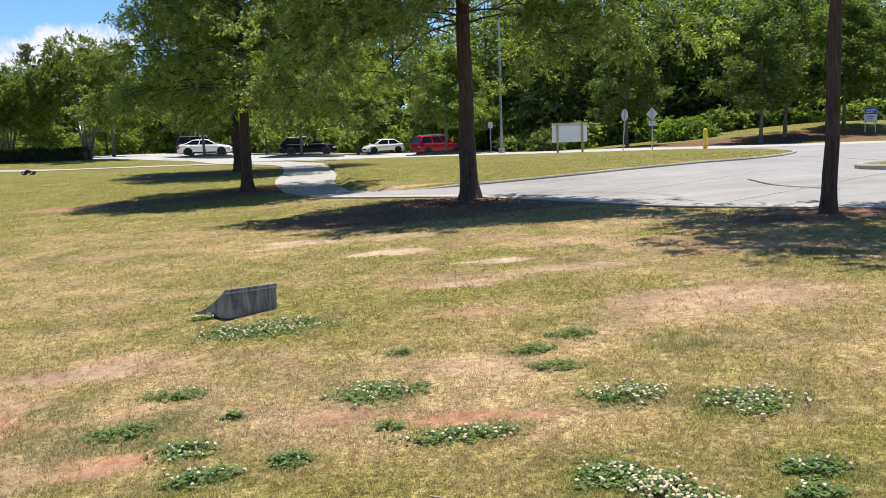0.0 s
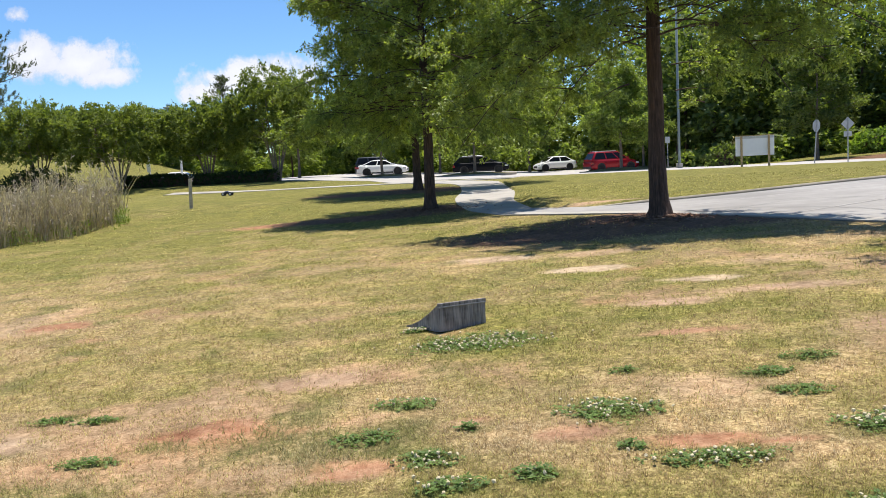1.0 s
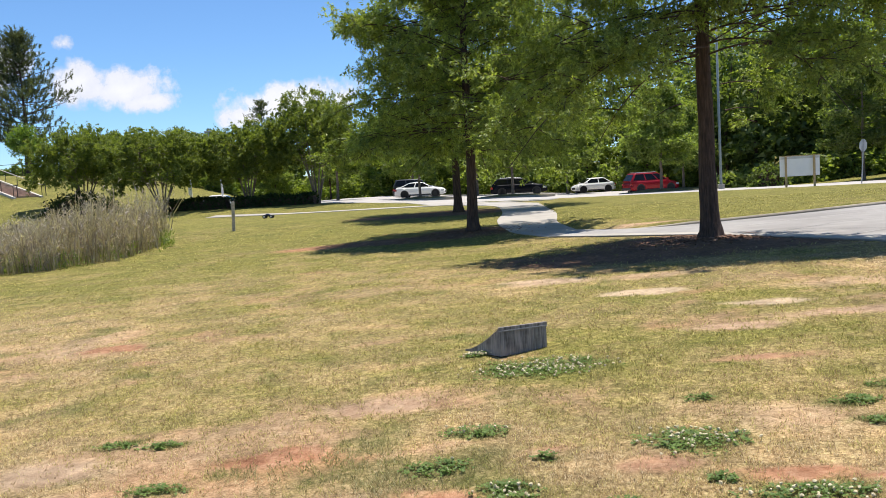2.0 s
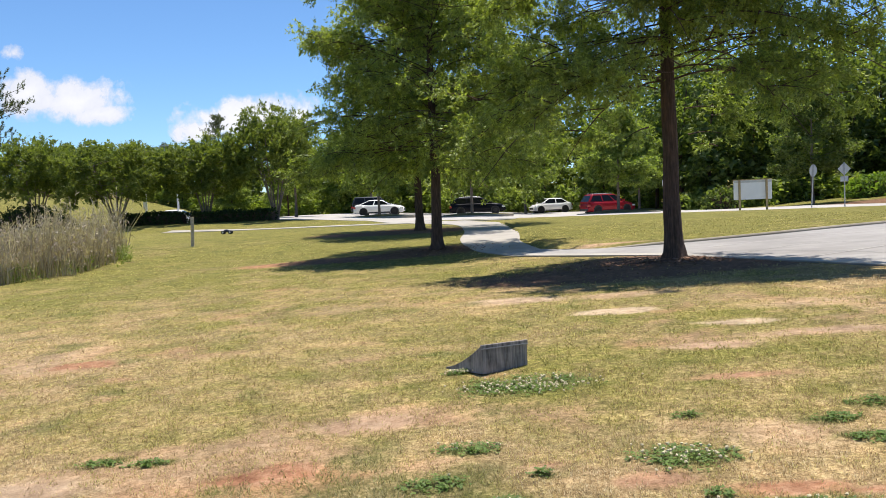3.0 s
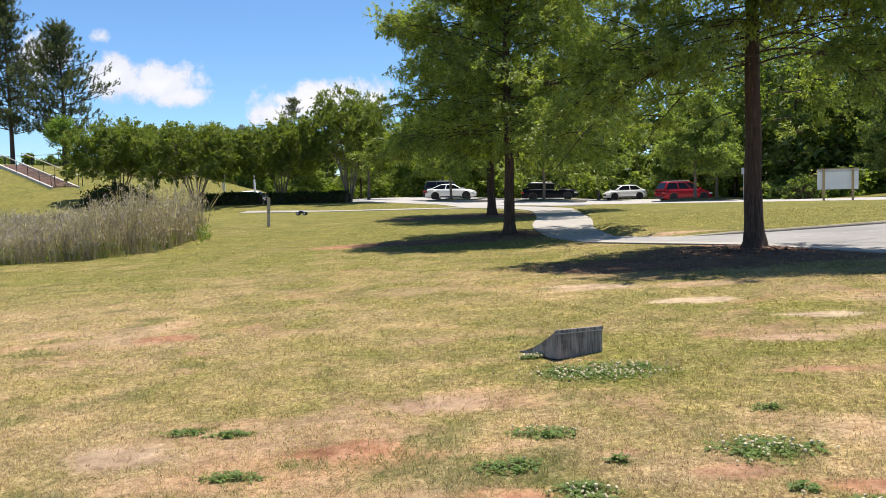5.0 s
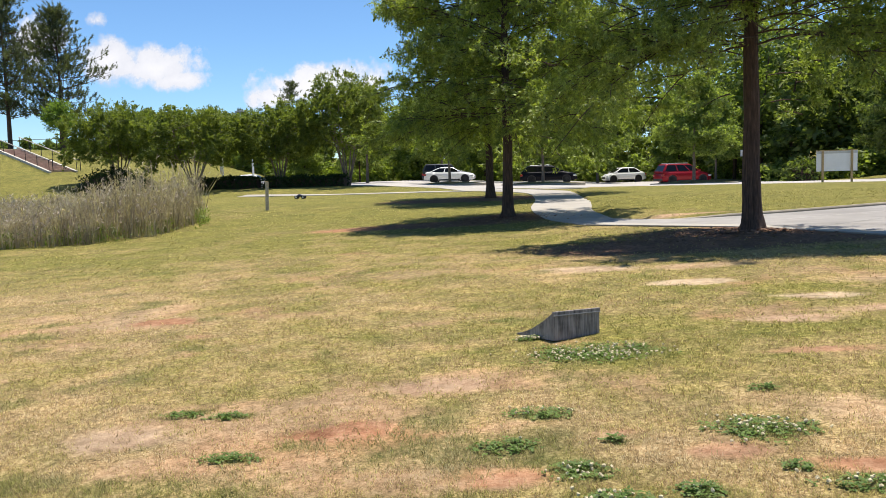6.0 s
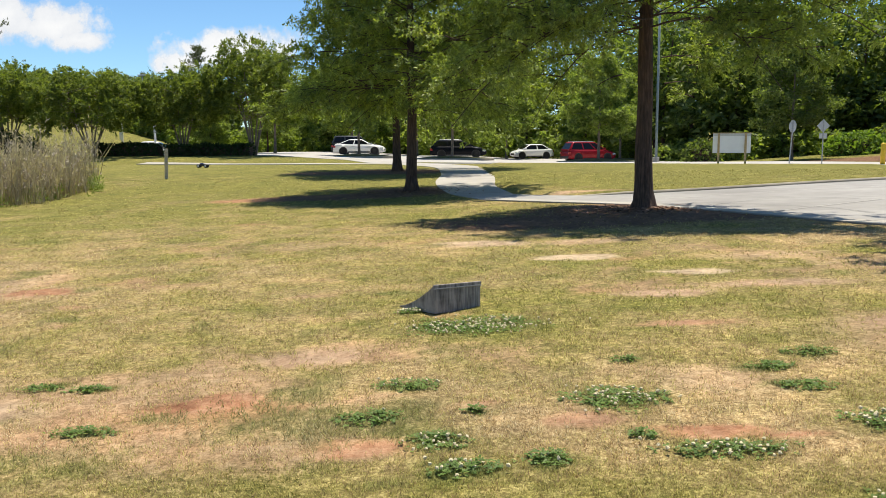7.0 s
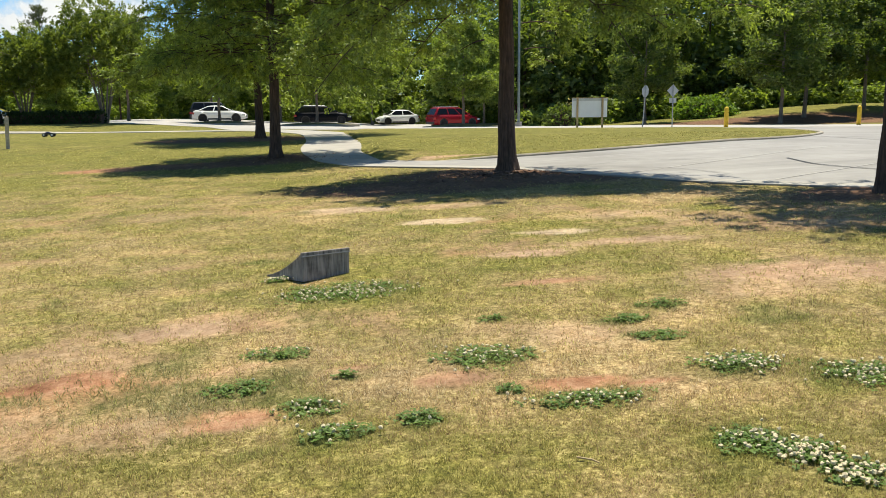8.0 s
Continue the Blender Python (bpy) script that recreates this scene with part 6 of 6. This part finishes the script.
        box(b, c3 - 0.42, c3 - 0.2, s * (W / 2 + 0.09) - 0.08, s * (W / 2 + 0.09) + 0.06, belt - 0.01, belt + 0.14, 0.035)
        part("wing_mirror", b, paint, t)
        b = bmesh.new()
        box(b, ax[0] + 0.42, ax[1] - 0.42, s * (W / 2 + 0.002) - 0.02, s * (W / 2 + 0.002) + 0.006, 0.215, 0.31, 0.01)
        part("sill", b, M["trim"], t)
        for dx in ((c0 + c3) / 2 - 0.55, (c0 + c3) / 2 + 0.45):
            b = bmesh.new()
            box(b, dx, dx + 0.2, s * (W / 2 + 0.004) - 0.012, s * (W / 2 + 0.004) + 0.01, belt - 0.16, belt - 0.13, 0.005)
            part("door_handle", b, paint, t)
        if rails:
            b = bmesh.new()
            rod(b, (c1 + 0.2, s * wr * 0.93, H + 0.045), (c2 - 0.15, s * wr * 0.93, H + 0.045), 0.022)
            part("roof_rail", b, M["rim"], t, "silver roof rail")
    b = bmesh.new()
    box(b, L / 2 - 0.1, L / 2 + 0.006, -W * 0.3, W * 0.3, 0.36, 0.56, 0.02)
    part("grille", b, M["trim"], t)
    b = bmesh.new()
    box(b, -L / 2 - 0.02, -L / 2 + 0.12, -W * 0.4, W * 0.4, 0.26, 0.46, 0.03)
    part("rear_bumper", b, M["trim"] if rails else paint, t)
    return t


SEDAN = [(0, 0.62), (0.015, 0.9), (0.05, 0.99), (0.2, 1.0), (0.3, 0.95), (0.6, 0.93), (0.72, 0.92), (0.9, 0.82), (0.97, 0.72), (1, 0.55)]
HATCH = [(0, 0.6), (0.012, 0.86), (0.05, 1.0), (0.3, 1.0), (0.66, 0.99), (0.75, 0.99), (0.9, 0.88), (0.965, 0.76), (1, 0.56)]
def park(x, y, yaw):
    return pose(x, y, gz(x, y) + 0.02, 0, 0, yaw)


car(park(-14.6, 75.0, 4), "white four-door saloon with a sloping roof and dark glass", M["car_white"], 4.55, 1.80, 1.38, SEDAN, 0.93, (0.06, 0.31, 0.56, 0.77), "rim_dark")
car(park(-5.6, 74.0, 2), "dark blue-black estate car with silver roof rails", M["car_black"], 4.9, 1.9, 1.52, HATCH, 0.97, (0.015, 0.13, 0.56, 0.80), "rim_dark", True)
car(park(1.0, 86.0, 200), "white compact saloon with alloy wheels", M["car_white"], 4.2, 1.74, 1.44, SEDAN, 0.93, (0.07, 0.28, 0.60, 0.82))
car(park(5.45, 71.5, 24), "bright red sport utility car with dark windows", M["car_red"], 4.4, 1.82, 1.62, HATCH, 1.0, (0.012, 0.10, 0.57, 0.79), "rim", True)
car(park(-15.9, 80.0, 8), "dark grey utility car parked behind the white saloon", M["car_grey"], 4.6, 1.86, 1.68, HATCH, 1.03, (0.015, 0.07, 0.60, 0.76), "rim_dark")
car(park(-32.2, 71.5, 10), "white saloon half hidden behind the hedge", M["car_white"], 4.7, 1.82, 1.45, SEDAN, 0.93, (0.12, 0.32, 0.58, 0.76))


# ---- planted islands in the car park, a stick on the lawn ----
def lot_island(x, y, rx, ry, seed):
    rng = random.Random(seed)
    t = thing("planting_island", pose(x, y, gz(x, y)), "raised car park island of grass and mulch within a kerb", "island", "car park islands")
    n = 28
    ring = [(rx * math.cos(2 * math.pi * i / n), ry * math.sin(2 * math.pi * i / n)) for i in range(n)]
    bm = bmesh.new()
    prof = [(1.0, -0.1), (1.0, 0.07), (0.985, 0.09), (0.95, 0.09), (0.94, 0.05)]
    rows = [[bm.verts.new((a * s, c * s, h)) for a, c in ring] for s, h in prof]
    for p, q in zip(rows, rows[1:]):
        for i in range(n):
            bm.faces.new((p[i], p[(i + 1) % n], q[(i + 1) % n], q[i]))
    part("kerb", bm, M["kerb"], t)
    bm = bmesh.new()
    rows = [[bm.verts.new((a * s, c * s, h + rng.uniform(-0.012, 0.012))) for a, c in ring] for s, h in ((0.94, 0.07), (0.7, 0.15), (0.4, 0.22), (0.15, 0.25))]
    for p, q in zip(rows, rows[1:]):
        for i in range(n):
            bm.faces.new((p[i], p[(i + 1) % n], q[(i + 1) % n], q[i]))
    bm.faces.new(rows[-1])
    part("mound", bm, M["mound"], t, "", True)
    return t


for k, (ix, iy, irx, iry) in enumerate([(-13.3, 68.0, 3.0, 1.0), (-5.7, 68.0, 3.4, 1.0), (5.4, 61.5, 3.0, 1.0), (8.4, 74.0, 2.6, 1.1)]):
    lot_island(ix, iy, irx, iry, k)
stick = thing("stick", pose(0.56, 3.44, tz(0.56, 3.44) + 0.012, 0, 4, -32), "small pale broken stick lying on the grass", "stick")
bm = bmesh.new()
rod(bm, (-0.05, 0, 0), (0.02, 0.004, 0.006), 0.005, 0.0045, 7)
rod(bm, (0.02, 0.004, 0.006), (0.06, -0.004, 0.004), 0.0045, 0.003, 7)
part("twig", bm, M["lumber"], stick)


# ---- marks on the paving ----
def ribbon(name, line, width, lift, mat, label, kindname):
    p = np.array(smooth_line(line, 10))
    tan = np.gradient(p, axis=0)
    nr = np.stack([-tan[:, 1], tan[:, 0]], -1)
    nr /= np.linalg.norm(nr, axis=1)[:, None]
    a, b = p + nr * width / 2, p - nr * width / 2
    V = np.concatenate([np.c_[a, land(a[:, 0], a[:, 1]) + lift], np.c_[b, land(b[:, 0], b[:, 1]) + lift]])
    n = len(p)
    F = np.array([(i, i + 1, n + i + 1, n + i) for i in range(n - 1)])
    tagged(new(name, np_mesh(name, V, F, mat)), label, kindname, kind="structure")


ribbon("crack_seal", [(8.26, 17.4), (8.06, 15.88), (8.21, 14.93), (8.45, 14.1)], 0.05, 0.032, M["tar"], "dark tar seal along a crack in the drive", "crack")
ribbon("crack_seal", [(3.3, 17.6), (4.4, 18.4), (5.5, 18.97), (6.78, 18.16)], 0.02, 0.032, M["tar"], "thin dark crack across the drive", "crack")
ribbon("crack_seal", [(3.89, 18.26), (5.38, 16.64), (5.9, 15.2)], 0.02, 0.032, M["tar"], "thin dark crack across the drive", "crack")
ribbon("slab_joint", [(3.09, 19.9), (6.51, 21.0), (8.77, 21.35), (11.0, 22.4)], 0.03, 0.032, M["joint"], "faint joint in the concrete drive", "joint")
ribbon("slab_joint", [(4.6, 16.2), (8.0, 18.4), (12.0, 21.0)], 0.03, 0.032, M["joint"], "faint joint in the concrete drive", "joint")
ribbon("slab_joint", [(6.2, 13.6), (10.0, 16.0), (14.0, 19.5)], 0.03, 0.032, M["joint"], "faint joint in the concrete drive", "joint")


def lawn_tip(line, lift):
    """The rounded end of a planted island beside the drive, with its kerb."""
    p = smooth_line(line)
    bm = bmesh.new()
    top = [bm.verts.new((x, y, gz(x, y) + lift)) for x, y in p]
    low = [bm.verts.new((x, y, gz(x, y) - 0.1)) for x, y in p]
    bm.faces.new(top)
    for i in range(len(p)):
        bm.faces.new((top[i], top[(i + 1) % len(p)], low[(i + 1) % len(p)], low[i]))
    lawn = part("lawn_island", bm, M["turf"], None)
    co = np.array([v.co for v in lawn.data.vertices])
    z0 = np.zeros(len(co))
    set_cover(lawn.data, co, (z0, z0 + 0.3, z0, z0 + 0.95, z0, z0 + 0.3))
    tagged(lawn, "grassed end of a small island beside the drive", "lawn", kind="structure")
    kerb_run("kerb_tip", p[:-1], 0.2, lift + 0.03, "dark weathered kerb round the small island")


lawn_tip([(18.0, 17.6), (14.0, 17.4), (11.9, 17.7), (11.4, 18.4), (12.2, 19.3), (15.0, 20.6), (18.5, 21.6)], 0.1)


# ---- clouds: a far, flat backdrop of sky ----
def cloud_material():
    m = bpy.data.materials.new("cloud")
    m.use_nodes = True
    nt = m.node_tree
    nt.nodes.remove(nt.nodes["Principled BSDF"])
    co = nt.nodes.new("ShaderNodeTexCoord").outputs["Object"]
    sx = nt.nodes.new("ShaderNodeSeparateXYZ")
    nt.links.new(co, sx.inputs[0])
    X, Z = sx.outputs[0], sx.outputs[2]
    n1, n2 = noise_of(nt, 0.011, 8.0, 0.62), noise_of(nt, 0.004, 4.0, 0.5)
    total = None
    # centre x, z and half sizes of each bank of cloud, metres on the backdrop
    for cx, cz, rx, rz, body in CLOUDS:
        dx = maths(nt, "DIVIDE", maths(nt, "SUBTRACT", X, cx), rx)
        dz = maths(nt, "DIVIDE", maths(nt, "SUBTRACT", Z, cz), rz)
        d = maths(nt, "SQRT", maths(nt, "ADD", maths(nt, "MULTIPLY", dx, dx), maths(nt, "MULTIPLY", dz, dz)))
        v = maths(nt, "SUBTRACT", body, d)
        total = v if total is None else maths(nt, "MAXIMUM", total, v)
    n3 = noise_of(nt, 0.035, 6.0, 0.65, None, 3.0)
    k = maths(nt, "ADD", maths(nt, "ADD", total, maths(nt, "MULTIPLY_ADD", n1, 1.5, -0.75)), maths(nt, "MULTIPLY_ADD", n3, 0.8, -0.4))
    alpha = maths(nt, "MULTIPLY_ADD", k, 2.5, -0.4, clamp=True)
    shade = ramp(nt, maths(nt, "MULTIPLY_ADD", k, 0.5, maths(nt, "MULTIPLY_ADD", n2, 0.8, -0.35)), [(0.0, (0.62, 0.66, 0.76)), (0.5, (0.80, 0.82, 0.88)), (1.0, (0.96, 0.96, 0.97))])
    em, tr, mx = nd(nt, "Emission", Strength=0.85), nd(nt, "BsdfTransparent"), nd(nt, "MixShader")
    nt.links.new(shade, em.inputs["Color"])
    nt.links.new(alpha, mx.inputs[0])
    nt.links.new(tr.outputs[0], mx.inputs[1])
    nt.links.new(em.outputs[0], mx.inputs[2])
    nt.links.new(mx.outputs[0], nt.nodes["Material Output"].inputs["Surface"])
    return m


CLOUDS = [(-1030, 262, 190, 62, 1), (-1140, 285, 130, 60, 1), (-960, 232, 110, 34, 1), (-1160, 378, 95, 52, 0.42), (-1225, 362, 90, 40, 0.38), (-619, 205, 200, 60, 1), (-1320, 340, 110, 70, 1), (-720, 182, 100, 34, 1)]
bm = bmesh.new()
bmesh.ops.create_grid(bm, x_segments=1, y_segments=1, size=1.0)
for v in bm.verts:
    v.co = Vector((-400 + v.co.x * 2200, 0, 420 + v.co.y * 520))
cl = part("cloud_backdrop", bm, cloud_material(), None)
cl.location = (0, 1800, 0)
tagged(cl, "white cumulus clouds in a blue sky", "clouds", kind="structure")
